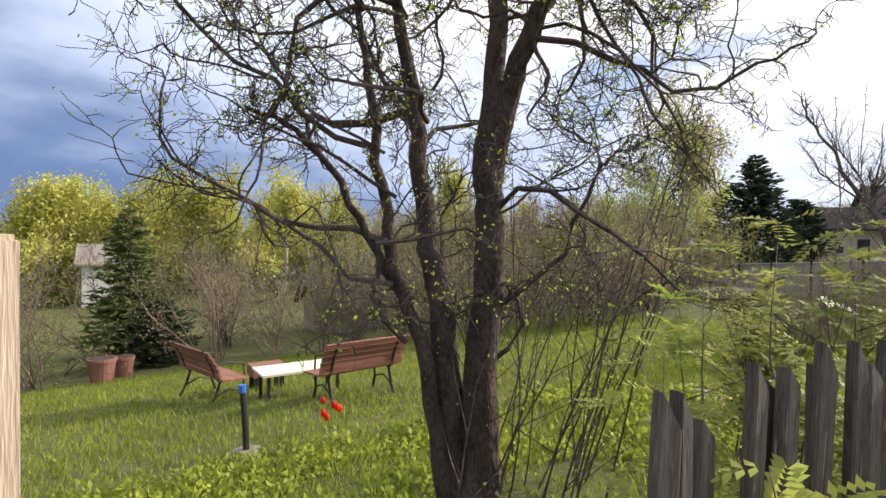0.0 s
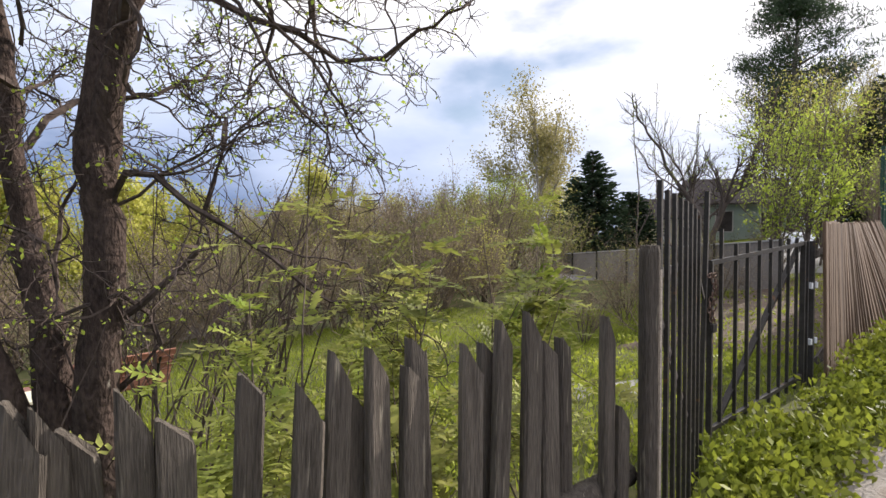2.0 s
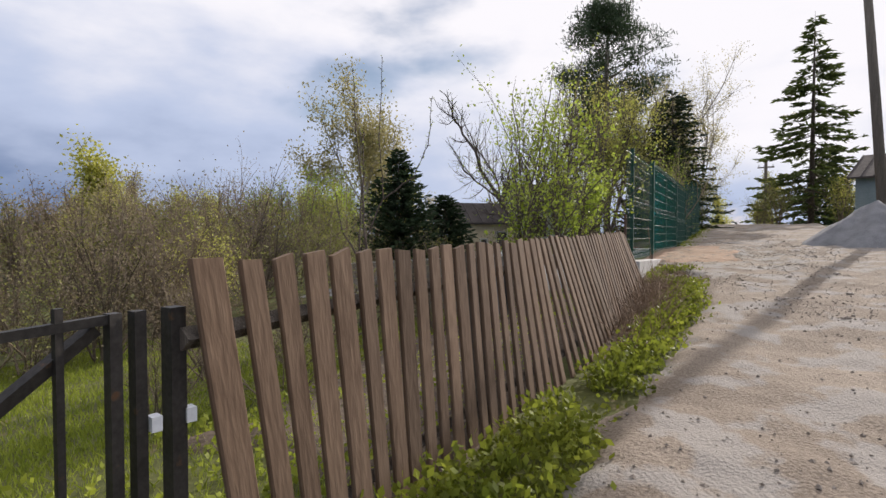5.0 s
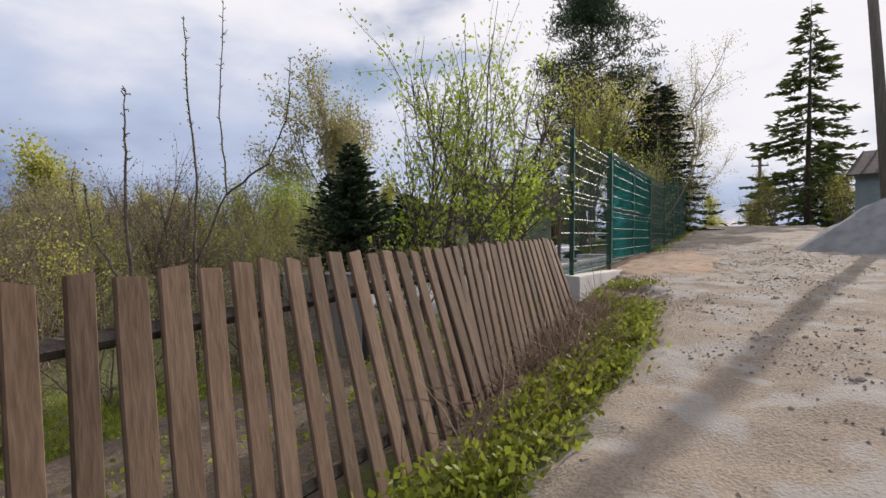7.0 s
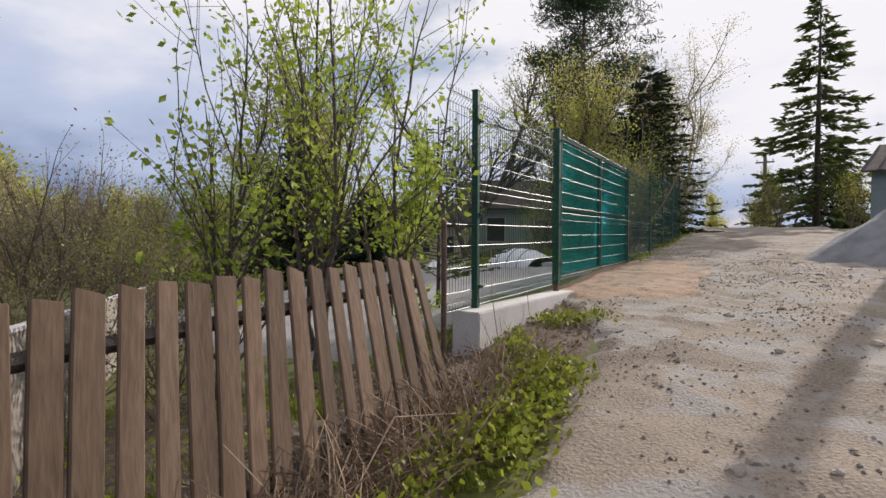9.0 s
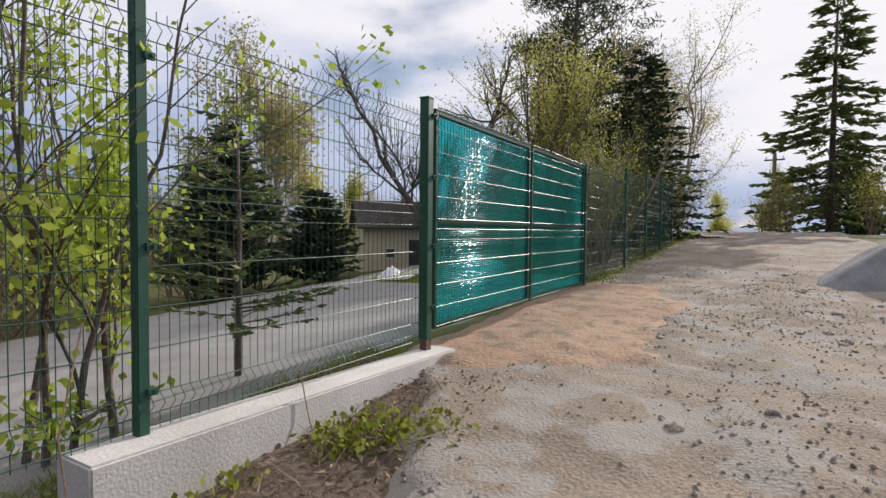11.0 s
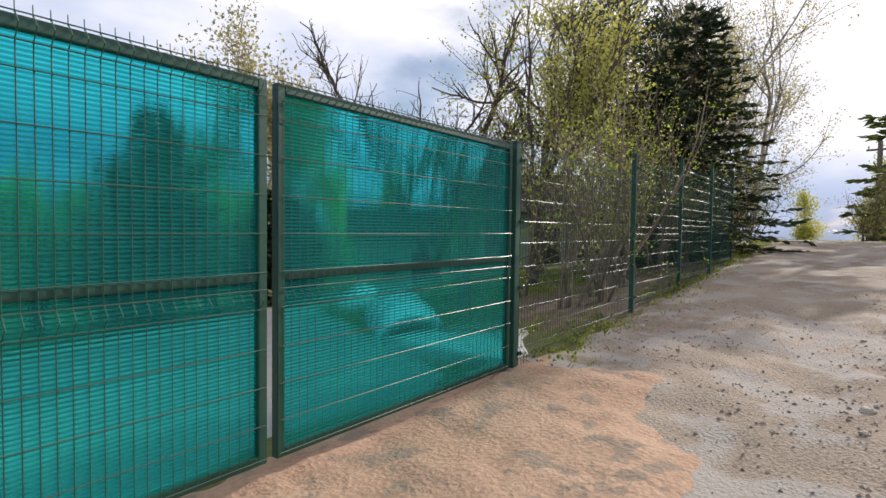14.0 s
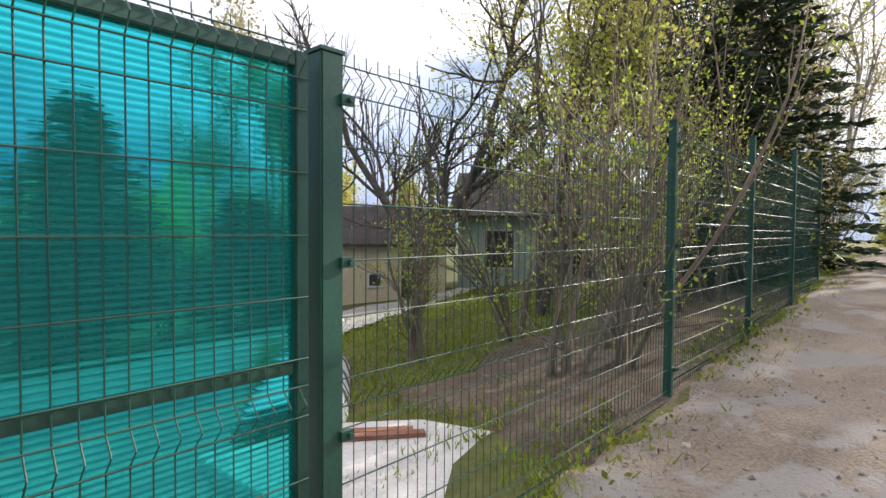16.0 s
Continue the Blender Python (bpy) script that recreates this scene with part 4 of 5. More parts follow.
BROAD = dict(steps=6, wander=0.13, lift=0.05, taper=0.6, kids=(5, 5, 4), split=0.55, shrink=0.62)
SHRUB = dict(steps=5, wander=0.1, lift=0.06, tip_lift=0.03, taper=0.5, kids=(5, 4), split=0.45, shrink=0.55, min_r=0.003)
SHOOT = dict(steps=6, wander=0.05, lift=0.05, taper=0.35, kids=(9,), split=0.5, shrink=0.3, min_r=0.003)
WEEP = dict(steps=6, wander=0.1, lift=0.06, tip_lift=-0.05, taper=0.55, kids=(6, 5, 4), split=0.4, shrink=0.58, min_r=0.006)
FAR = dict(steps=5, wander=0.07, lift=0.06, tip_lift=-0.01, taper=0.55, kids=(5, 7), split=0.42, shrink=0.5, min_r=0.012)
FARB = dict(FAR, kids=(6, 8), split=0.5)

# young leafy trees between the board fence and the yard
for k, (x, y, ln, s) in enumerate(((13.3, 5.0, 2.1, 4), (14.2, 5.0, 2.6, 5), (15.16, 5.06, 2.5, 6), (15.44, 4.99, 1.7, 7), (14.7, 5.7, 2.7, 8))):
    leaf_tree("sapling", "slender young tree with fresh yellow-green leaves", on(x, y), s, ln, 0.035, 2, dict(SHRUB, kids=(7, 7), lift=0.08, split=0.4, **{"from": 0.22}), M_TWIG, M_LEAF, 1300, 0.07, 0.07, 3 if k != 3 else 1, 0.1, "young leafy trees", droop=0.3)
# tall bare fruit sapling behind the boards: a forked stem with knobbly shoots
def fruit_sapling(at, stems, seed):
    rng = np.random.default_rng(seed)
    t = thing("fruit_sapling", "thin bare fruit sapling with knobbly budding shoots", "tree", at, 0, "fruit saplings")
    right = np.array([0.656, -0.755, 0])
    g, buds = Geo(), []
    for st in stems:
        pts = []
        for (a, z), (b, w) in zip(st, st[1:]):
            for q in range(5):
                f = q / 5
                pts.append(right * (a + (b - a) * f) + np.array([0, 0, z + (w - z) * f]) + rng.normal(size=3) * 0.008)
        pts.append(right * st[-1][0] + np.array([0, 0, st[-1][1]]))
        g.tube(pts, np.linspace(0.02 if st[0][1] < 1 else 0.013, 0.004, len(pts)), 6)
        for p0, p1 in zip(pts[3:], pts[4:]):
            for q in range(4):
                p = p0 + (p1 - p0) * rng.random()
                d = rng.normal(size=3)
                d[2] = abs(d[2]) + 0.3
                d /= np.linalg.norm(d)
                e = p + d * rng.uniform(0.015, 0.05)
                g.tube([p, e], [0.005, 0.004], 4)
                buds.append(e)
    part("trunk", g, M_TWIG, t, soft=True)
    t.scale = (1.16, 1.16, 1.16)
    part("buds", quads_mesh("buds", leaf_quads(rng, np.repeat(np.array(buds), 2, axis=0), 0.022, 0.012), M_LEAF), M_LEAF, t)["kind"] = "stuff"


fruit_sapling((11.17, 6.92, -0.1), (((0, 0), (0, 1.25), (0.02, 2.2), (-0.07, 3.2), (-0.09, 3.85)), ((0, 1.25), (0.34, 1.98), (0.28, 2.8), (0.33, 4.0)), ((0.33, 1.96), (0.78, 2.3), (0.98, 2.75), (1.03, 3.42))), 21)
fruit_sapling((9.87, 5.28, 0.05), (((0, 0), (0.02, 1.2), (-0.03, 1.9), (0.0, 2.47)), ((0.0, 1.0), (-0.25, 1.4), (-0.32, 1.8))), 22)
# spruce sapling and dark pine in the yard
conifer("spruce_sapling", "thin young spruce with sparse branches behind the mesh fence", on(16.57, 5.62), 31, 2.75, 0.95, M_NEEDLE2, 16, 5, 34, 0.09, 0.2, 0.1, power=0.8, trunk_r=0.035, lift=0.25)
conifer("pine", "dense dark young pine at the yard's far side", on(22.2, 17.4), 32, 5.5, 2.2, M_NEEDLE, 30, 16, 40, 0.26, 0.03, -0.1, power=0.8, lift=0.3)
conifer("pine", "broad dark pine beside a low shed", on(25.6, 17.6), 33, 3.4, 1.5, M_NEEDLE, 20, 14, 36, 0.24, 0.03, -0.1, power=0.55, lift=0.25)
conifer("spruce", "tall dark spruce standing in the lilac hedge", on(35.6, 9.9), 34, 7.9, 2.8, M_NEEDLE, 36, 12, 40, 0.26, 0.03, 0.3, power=0.55)
conifer("spruce", "dark spruce with hanging branches over the fence", on(32.8, 9.5), 35, 5.3, 2.0, M_NEEDLE, 28, 10, 36, 0.26, 0.03, 0.3, power=0.5)
# haze over this far spruce is put into its lighter needle colour
conifer("spruce", "tall open spruce beside the lane's crest", (53, 5.6, 1.5), 36, 16.3, 4.2, M_NEEDLE2, 28, 7, 60, 0.5, 0.12, 0.4, power=0.8)
conifer("spruce", "spruce among birches past the lane's crest", (66, 6.0, 0.0), 37, 10, 3.5, M_NEEDLE, 30, 10, 50, 0.5, 0.05, 0.3, power=0.75)
conifer("spruce", "narrow spruce with yellowish shoots at the garden's end", on(-2.28, 15.4), 38, 4.1, 1.15, M_NEEDLE2, 34, 14, 34, 0.15, 0.05, 0.15, power=0.6)
conifer("bush_conifer", "low dark conifer bush at the garden's end", on(-1.5, 15.0), 39, 1.7, 0.8, M_NEEDLE, 14, 12, 30, 0.16, 0.03, 0.05, "shrub", power=0.45, lift=0.2)


def scots_pine():
    rng = np.random.default_rng(41)
    t = thing("tall_pine", "tall Scots pine with a ragged open crown", "tree", (44.4, 17.5, 0.8))
    g, quads = Geo(), []
    g.tube([(0, 0, -0.3), (0.1, 0.1, 6), (-0.1, 0.2, 12), (0, 0, 18)], [0.3, 0.24, 0.17, 0.05], 8)
    for k in range(105):
        z = rng.uniform(5.5, 17.8)
        a = rng.uniform(0, 2 * math.pi)
        reach = float(np.interp(z, [5.5, 9, 12, 15, 18], [2.6, 4.8, 4.8, 3.4, 0.9])) * rng.uniform(0.4, 1.0)
        end = np.array([math.cos(a) * reach, math.sin(a) * reach, z + reach * rng.uniform(0.0, 0.35)])
        g.tube([(0, 0, z), end * np.array([.5, .5, 0]) + np.array([0, 0, z + 0.05 * reach]), end], [0.06, 0.04, 0.02], 4)
        for c in range(5):
            ctr = np.array([0, 0, z]) + (end - np.array([0, 0, z])) * rng.uniform(0.45, 1.05) + rng.normal(size=3) * 0.3
            at = ctr + rng.normal(size=(60, 3)) * np.array([0.42, 0.42, 0.16])
            quads.append(leaf_quads(rng, at, 0.36, 0.07, up=(0, 0, 0.4)))
    part("trunk", g, M_POLE, t, soft=True)
    part("crown", quads_mesh("crown", np.concatenate(quads), M_NEEDLE), M_NEEDLE, t)


scots_pine()
# old apple tree and birches behind the gate
bare_apple = leaf_tree("apple_tree", "bare wide old apple tree behind the gate", on(30.0, 15.8), 51, 4.6, 0.13, 3, dict(BROAD, kids=(9, 9, 8), split=0.6, wander=0.16, lift=0.1, shrink=0.5, min_r=0.007), M_TWIG, M_LEAF, 1500, 0.06, 0.04, 2, 0.1)
bare_apple.scale = (1.3, 1.3, 1.3)
for k, (x, y, ln, s) in enumerate(((29.0, 10.6, 4.0, 57), (31.5, 12.5, 4.6, 52), (33.5, 11.5, 5.0, 53), (37.5, 11.2, 5.2, 54), (40.5, 10.8, 5.6, 55), (43.5, 12.5, 5.6, 56))):
    leaf_tree("birch", "budding birch with thin upright branches", on(x, y), s, ln, 0.11, 3, dict(WEEP, kids=(5, 5, 5)), M_BIRCH if k > 3 else M_TWIG, M_HAZE_LEAF if k > 2 else M_LEAF2, 7500 if k > 2 else 4400, 0.1, 0.17, 3, 0.13, "birches by the lane")
# lilac hedge trunks inside the mesh fence
for k, (x, y, ln, s) in enumerate(((25.9, 7.3, 1.9, 61), (26.4, 7.0, 2.2, 62), (27.2, 7.6, 2.1, 63), (28.2, 7.7, 2.3, 64), (29.3, 8.2, 2.3, 65), (30.6, 8.3, 2.4, 66), (25.6, 9.6, 1.4, 67), (27.0, 9.2, 2.2, 68))):
    leaf_tree("lilac", "tall lilac shrub with many upright grey stems", on(x, y), s, ln, 0.032, 2, dict(SHRUB, kids=(4, 5), lift=0.05), M_BUSH, M_LEAF, 900, 0.05, 0.07, 7, 0.18, "lilac hedge", "shrub")
for k, (x, y, s) in enumerate(((31.8, 8.2, 71), (33.6, 8.4, 72), (36.0, 8.9, 73), (38.5, 9.4, 74), (41, 10, 75))):
    leaf_tree("hedge_shrub", "dense dark budding hedge shrub by the fence", on(x, y), s, 1.9, 0.03, 2, SHRUB, M_TWIG, M_OLIVE, 2600, 0.06, 0.12, 8, 0.3, "hedge shrubs", "shrub")
# birch with the rounded crown, and its neighbours
leaf_tree("birch", "rounded birch in pale spring leaf", (30.3, 29.4, -1.8), 81, 7.6, 0.22, 3, dict(WEEP, kids=(6, 6, 5), lift=0.07, split=0.45), M_BIRCH, M_HAZE_LEAF, 14000, 0.2, 0.4, 2, 0.06)
for x, y, s, ln in ((26, 27, 82, 4.0), (23, 29, 83, 3.6), (32, 33, 84, 4.2)):
    leaf_tree("birch", "young birch in pale green leaf", (x, y, -1.5), s, ln, 0.1, 3, dict(WEEP, kids=(4, 5, 5), lift=0.09), M_BIRCH, M_LEAF, 4500, 0.13, 0.2, 3, 0.15, "young birches")

# distant woods: a few grown trees, repeated
rng = np.random.default_rng(90)
wood_kinds = [leaf_tree("birch", "distant birch in yellow-green spring leaf", (-6 + 4 * k, 44, -4.0), 91 + k, 4.2, 0.11, 2, FARB, M_BIRCH, M_LEAF2, 4200, 0.2, 0.32, 1, 0.05, "birch wood", droop=0.2) for k in range(3)]
bare_kinds = [leaf_tree("bare_tree", "distant leafless grey-brown tree with fine twigs", (14 + 5 * k, 42, -4.0), 95 + k, 3.6, 0.11, 3, dict(FARB, kids=(5, 6, 5), split=0.6, wander=0.14), M_BUSH, (M_GREY_BUD, M_HAZE_LEAF)[k], (3000, 2600)[k], 0.12, 0.3, 2, 0.15, "bare wood") for k in range(2)]
for k in range(120):
    a = rng.uniform(25, 118)
    d = rng.uniform(38, 62)
    x, y = d * math.cos(radians(a)), d * math.sin(radians(a))
    if y < 22 or (a < 52 and d < 46):
        continue
    s = rng.uniform(0.95, 1.35) * (0.8 if a < 60 else 1.0)
    c = copy_thing((bare_kinds[k % 2] if a < 79 and k % 6 else wood_kinds[k % 3]), pose(x, y, float(land(x, y)) - 0.3, 0, 0, rng.uniform(0, 360)))
    c.scale = (s, s, s)
bush_kinds = [leaf_tree("bare_shrub", "tangled brown leafless shrub", on(3 + k * 2.1, 13.5), 101 + k, 1.7, 0.03, 2, dict(SHRUB, kids=(6, 6), split=0.6), M_BUSH, [M_GREY_BUD, M_OLIVE, M_GREY_BUD][k], 2200, 0.05, 0.12, 9, 0.4, "bare shrubs", "shrub") for k in range(3)]
for k, (x, y, s) in enumerate([(-4.5, 14.5, 1.1), (-3.6, 13.2, .9), (-0.2, 14.2, 1.0), (1.2, 14.6, 1.1), (2.2, 13.2, .8), (4.2, 13.4, 1.0), (6.2, 13.0, 1.0), (7.6, 12.0, 1.0), (8.6, 11.3, 1.0), (10, 12.5, 1.3), (12, 13.5, 1.4), (14, 15, 1.5), (9, 15, 1.5), (6, 17, 1.6), (3, 18, 1.5), (0, 18, 1.5), (-3, 18, 1.4), (-6, 17, 1.5), (11.5, 17, 1.6), (16, 18, 1.5), (18, 19, 1.4), (13.5, 20, 1.7), (21.5, 18, 1.2), (24, 19, 1.3), (-8, 15, 1.3), (8.5, 19, 1.8), (17, 22, 1.8), (10.4, 10.8, .8), (8.2, 4.6, .38), (9.0, 5.6, .5), (10.9, 5.0, .45), (12.0, 5.9, .5), (7.2, 4.9, .35), (12.8, 4.9, .45), (10.0, 6.4, .6), (11.4, 6.9, .6), (8.4, 6.6, .6)]):
    c = copy_thing(bush_kinds[k % 3], pose(x, y, gz(x, y), 0, 0, rng.uniform(0, 360)))
    c.scale = (s, s, s * rng.uniform(0.85, 1.15))
green_kinds = [leaf_tree("willow_shrub", "shrub in light green young leaf", on(11.0 + 4 * k, 12.0 + k), 111 + k, 1.5, 0.03, 2, SHRUB, M_BUSH, [M_LEAF2, M_OLIVE][k], 1900, 0.06, 0.15, 8, 0.3, "green shrubs", "shrub") for k in range(2)]
for k, (x, y, s) in enumerate([(12.5, 15.5, 1.3), (16.5, 15.5, 1.2), (20, 21, 1.9), (22.5, 22, 2.0), (17.5, 20.5, 1.5), (9.5, 14.0, 1.4), (26.5, 18, 1.0), (49, 7.0, 1.4), (46.5, 3.2, 1.5), (51, 8.6, 1.2), (47.5, 1.6, 1.7)]):
    c = copy_thing(green_kinds[k % 2], pose(x, y, gz(x, y), 0, 0, rng.uniform(0, 360)))
    c.scale = (s, s, s)
# trees beyond the crest
for k, (x, y, s) in enumerate([(58, 9.5, .8), (62, 14.5, .8), (57, 1.5, .9), (64, 0, 1.0), (70, 5, 1.0), (52, 0.5, .7), (75, 12, .8)]):
    c = copy_thing(wood_kinds[k % 3], pose(x, y, float(land(x, y)) - 0.3, 0, 0, rng.uniform(0, 360)))
    c.scale = (s, s, s)


# rowan saplings with feathered leaves in the picket fence
def rowan(at, seed, h, count):
    rng = np.random.default_rng(seed)
    t = thing("rowan_sapling", "young rowan with feathery yellow-green leaves among the pickets", "shrub", at, 0, "rowan saplings")
    g, tips = Geo(), []
    for s in range(4):
        d = np.array([rng.normal() * 0.16, rng.normal() * 0.16, 1.0])
        grow(rng, g, tips, (rng.normal() * 0.08, rng.normal() * 0.05, -0.1), d / np.linalg.norm(d), h * rng.uniform(0.5, 0.85), 0.012, 1, dict(SHOOT, kids=(6,), shrink=0.4, split=0.55))
    quads = []
    tp = np.array(tips)
    tp = tp[tp[:, 2] > h * 0.35]
    for p in tp[rng.integers(0, len(tp), count)]:
        d = rng.normal(size=3) * np.array([1, 1, 0.35]) + np.array([0, 0, 0.2])
        d /= np.linalg.norm(d)
        side = np.cross(d, np.array([0, 0, 1.0]))
        side /= np.linalg.norm(side)
        nrm = np.cross(side, d)
        ln = rng.uniform(0.1, 0.19)
        for q in range(6):
            u = (q + 1) / 6.5
            b = p + d * ln * u + np.array([0, 0, -0.25 * ln * u * u])
            for sg in (-1, 1):
                w = side * sg * 0.9 + d * 0.45
                w /= np.linalg.norm(w)
                l2 = 0.05 * (1 - 0.35 * abs(u - 0.5)) * rng.uniform(0.8, 1.1)
                e = np.cross(w, nrm) * 0.0105
                tipd = b + w * l2 + np.array([0, 0, rng.normal() * 0.008])
                quads.append(np.stack([b, b + w * l2 * 0.5 + e, tipd, b + w * l2 * 0.5 - e]))
    part("stem", g, M_TWIG, t, soft=True)
    part("leaves", quads_mesh("leaves", np.array(quads), M_ROWAN), M_ROWAN, t)


for x, y, s, h, c in ((0.95, 0.68, 129, 0.95, 130), (1.3, 0.64, 130, 0.95, 130), (1.8, 0.7, 131, 0.8, 90), (1.22, 0.74, 121, 0.95, 110), (1.5, 0.78, 122, 1.05, 110), (1.9, 1.2, 123, 1.4, 150), (2.4, 1.65, 124, 1.65, 260), (2.05, 0.94, 125, 0.85, 60), (1.75, 1.6, 126, 1.3, 140), (2.9, 1.6, 127, 1.6, 240), (2.6, 2.1, 128, 1.4, 160)):
    rowan(on(x, y), s, h, c)


# ---- buildings and walls beyond the fences ----
def box_part(name, lo, hi, mat, parent, label="", m=None):
    g = Geo()
    g.box(lo, hi, m)
    return part(name, g, mat, parent, label)


def gable_house(name, label, at, rz, w, d, wall_h, roof_h, wall_m, roof_m, openings=(), category="house"):
    t = thing(name, label, category, at, rz)
    g = Geo()
    a, b = w / 2, d / 2
    g.add([(-a, -b, 0), (a, -b, 0), (a, b, 0), (-a, b, 0), (-a, -b, wall_h), (a, -b, wall_h), (a, b, wall_h), (-a, b, wall_h), (-a, 0, wall_h + roof_h), (a, 0, wall_h + roof_h)],
          [(0, 1, 5, 4), (2, 3, 7, 6), (1, 2, 6, 9, 5), (3, 0, 4, 8, 7)])
    part("wall", g, wall_m, t)
    for s in (-1, 1):
        g = Geo()
        o = 0.3
        low, top = wall_h - o * roof_h / b, wall_h + roof_h
        pts = [(-a - o, s * (b + o), low), (a + o, s * (b + o), low), (a + o, 0, top), (-a - o, 0, top)]
        g.add(pts + [(x, y, z + 0.09) for x, y, z in pts], [(0, 1, 2, 3), (4, 5, 6, 7), (0, 1, 5, 4), (1, 2, 6, 5), (2, 3, 7, 6), (3, 0, 4, 7)])
        part("roof", g, roof_m, t)
        k = int(w / 0.5)
        for i in range(k + 1):
            x = -a - o + (w + 2 * o) * i / k
            g = Geo()
            g.tube([(x, s * (b + o), low + 0.1), (x, 0, top + 0.1)], [0.025, 0.025], 4)
            part("roof_rib", g, roof_m, t)
    for x, z, ow, oh, nm in openings:
        fr = box_part(nm, (x - ow / 2, -b - 0.03, z), (x + ow / 2, -b + 0.02, z + oh), M_ROOF, t, "dark glazed opening")
        for lo, hi in (((x - ow / 2 - .06, -b - .05, z), (x - ow / 2, -b - .002, z + oh)), ((x + ow / 2, -b - .05, z), (x + ow / 2 + .06, -b - .002, z + oh)), ((x - ow / 2 - .06, -b - .05, z + oh), (x + ow / 2 + .06, -b - .002, z + oh + .06)), ((x - ow / 2 - .06, -b - .05, z - .06), (x + ow / 2 + .06, -b - .002, z))):
            box_part("frame", lo, hi, M_WHITE, fr)
    return t


gable_house("house", "pale green clad house with a dark roof behind lilacs", (36.4, 18.0, 0.4), -45, 5.2, 5.0, 2.8, 1.5, M_HOUSE, M_ROOF, ((-1.2, 1.0, 0.9, 1.2, "window"), (1.3, 0.1, 0.9, 2.0, "door")))
gable_house("outbuilding", "small cream outbuilding with a dark metal roof", (31.0, 19.3, 0.1), -32, 3.3, 3.0, 2.2, 1.0, M_YELLOW, M_ROOF, ((-0.5, 0.8, 0.35, 0.35, "window"), (0.6, 0.05, 0.6, 1.5, "door")), "shed")
gable_house("metal_shed", "grey-green metal shed behind the gravel heap", (42.2, -1.7, 1.5), 82, 7.0, 6.0, 3.0, 1.3, M_SHED, M_ROOF, (), "shed")
gable_house("building", "white walled building half hidden by trees", (-6.85, 36.0, -5.8), 8, 1.5, 3, 5.4, 0.9, M_WHITE, M_SLATE, ((0.4, 2.6, .6, 0.9, "window"),), "building")
gable_house("shed", "weathered shed with a dark ribbed roof among shrubs", (4.0, 19.5, -2.2), 10, 2.4, 2.0, 1.3, 0.8, M_SLATE, M_ROOF, (), "shed")

plot_wall = thing("plot_wall", "grey fibre sheet boundary wall with a pale capping", "wall")
W0, W1 = Vector((11.7, 4.3, 0)), Vector((15.9, 13.9, 0))
wd = (W1 - W0).normalized()
count = 6
for i in range(count):
    a, b = W0 + (W1 - W0) * (i / count), W0 + (W1 - W0) * ((i + 0.985) / count)
    za, zb = 1.3 - 0.7 * i / count, 1.3 - 0.7 * (i + 1) / count
    nrm = Vector((-wd.y, wd.x, 0)) * 0.015
    g = Geo()
    lo_a, lo_b = float(land(a.x, a.y)) - 0.1, float(land(b.x, b.y)) - 0.1
    vs = [(*(p + s * nrm).xy, z) for s in (-1, 1) for p, z in ((a, lo_a), (b, lo_b), (b, zb), (a, za))]
    g.add(vs, [(0, 1, 2, 3), (7, 6, 5, 4), (0, 4, 5, 1), (1, 5, 6, 2), (2, 6, 7, 3), (3, 7, 4, 0)])
    part("panel", g, M_SLATE, plot_wall)
    g = Geo()
    bar(g, (a.x, a.y, za + 0.015), (b.x, b.y, zb + 0.015), 0.025, 0.07)
    part("capping", g, M_CONC, plot_wall)
    g = Geo()
    q = a - Vector((-wd.y, wd.x, 0)) * -0.03
    bar(g, (q.x, q.y, lo_a), (q.x, q.y, za + 0.03), 0.05)
    part("post", g, M_IRON, plot_wall)


# ---- gravel heap, poles ----
def heap(at, r, h, seed):
    t = thing("gravel_heap", "heap of grey stone screenings at the lane's edge", "heap", at)
    g = Geo()
    k, rings = 48, 14
    vs, fs = [(0, 0, h)], []
    for j in range(1, rings + 1):
        f = j / rings
        for i in range(k):
            a = 2 * math.pi * i / k
            rr = r * f * (1 + 0.14 * wob(math.cos(a) * 2, math.sin(a) * 2, 1.0, seed))
            z = h * (1 - f) ** 0.92 + 0.12 * h * wob(rr * math.cos(a), rr * math.sin(a), 2.2, seed) * (1 - f) - 0.12 * f
            vs.append((rr * math.cos(a), rr * math.sin(a), z))
    for i in range(k):
        fs.append((0, 1 + i, 1 + (i + 1) % k))
    for j in range(rings - 1):
        for i in range(k):
            fs.append((1 + j * k + i, 1 + (j + 1) * k + i, 1 + (j + 1) * k + (i + 1) % k, 1 + j * k + (i + 1) % k))
    g.add(vs, fs)
    part("mound", g, M_HEAP, t, soft=True)


heap((25.9, 0.75, float(land(25.9, 0.75))), 2.1, 1.35, 5.0)
heap((27.8, 0.2, float(land(27.8, 0.2))), 1.9, 1.1, 8.0)


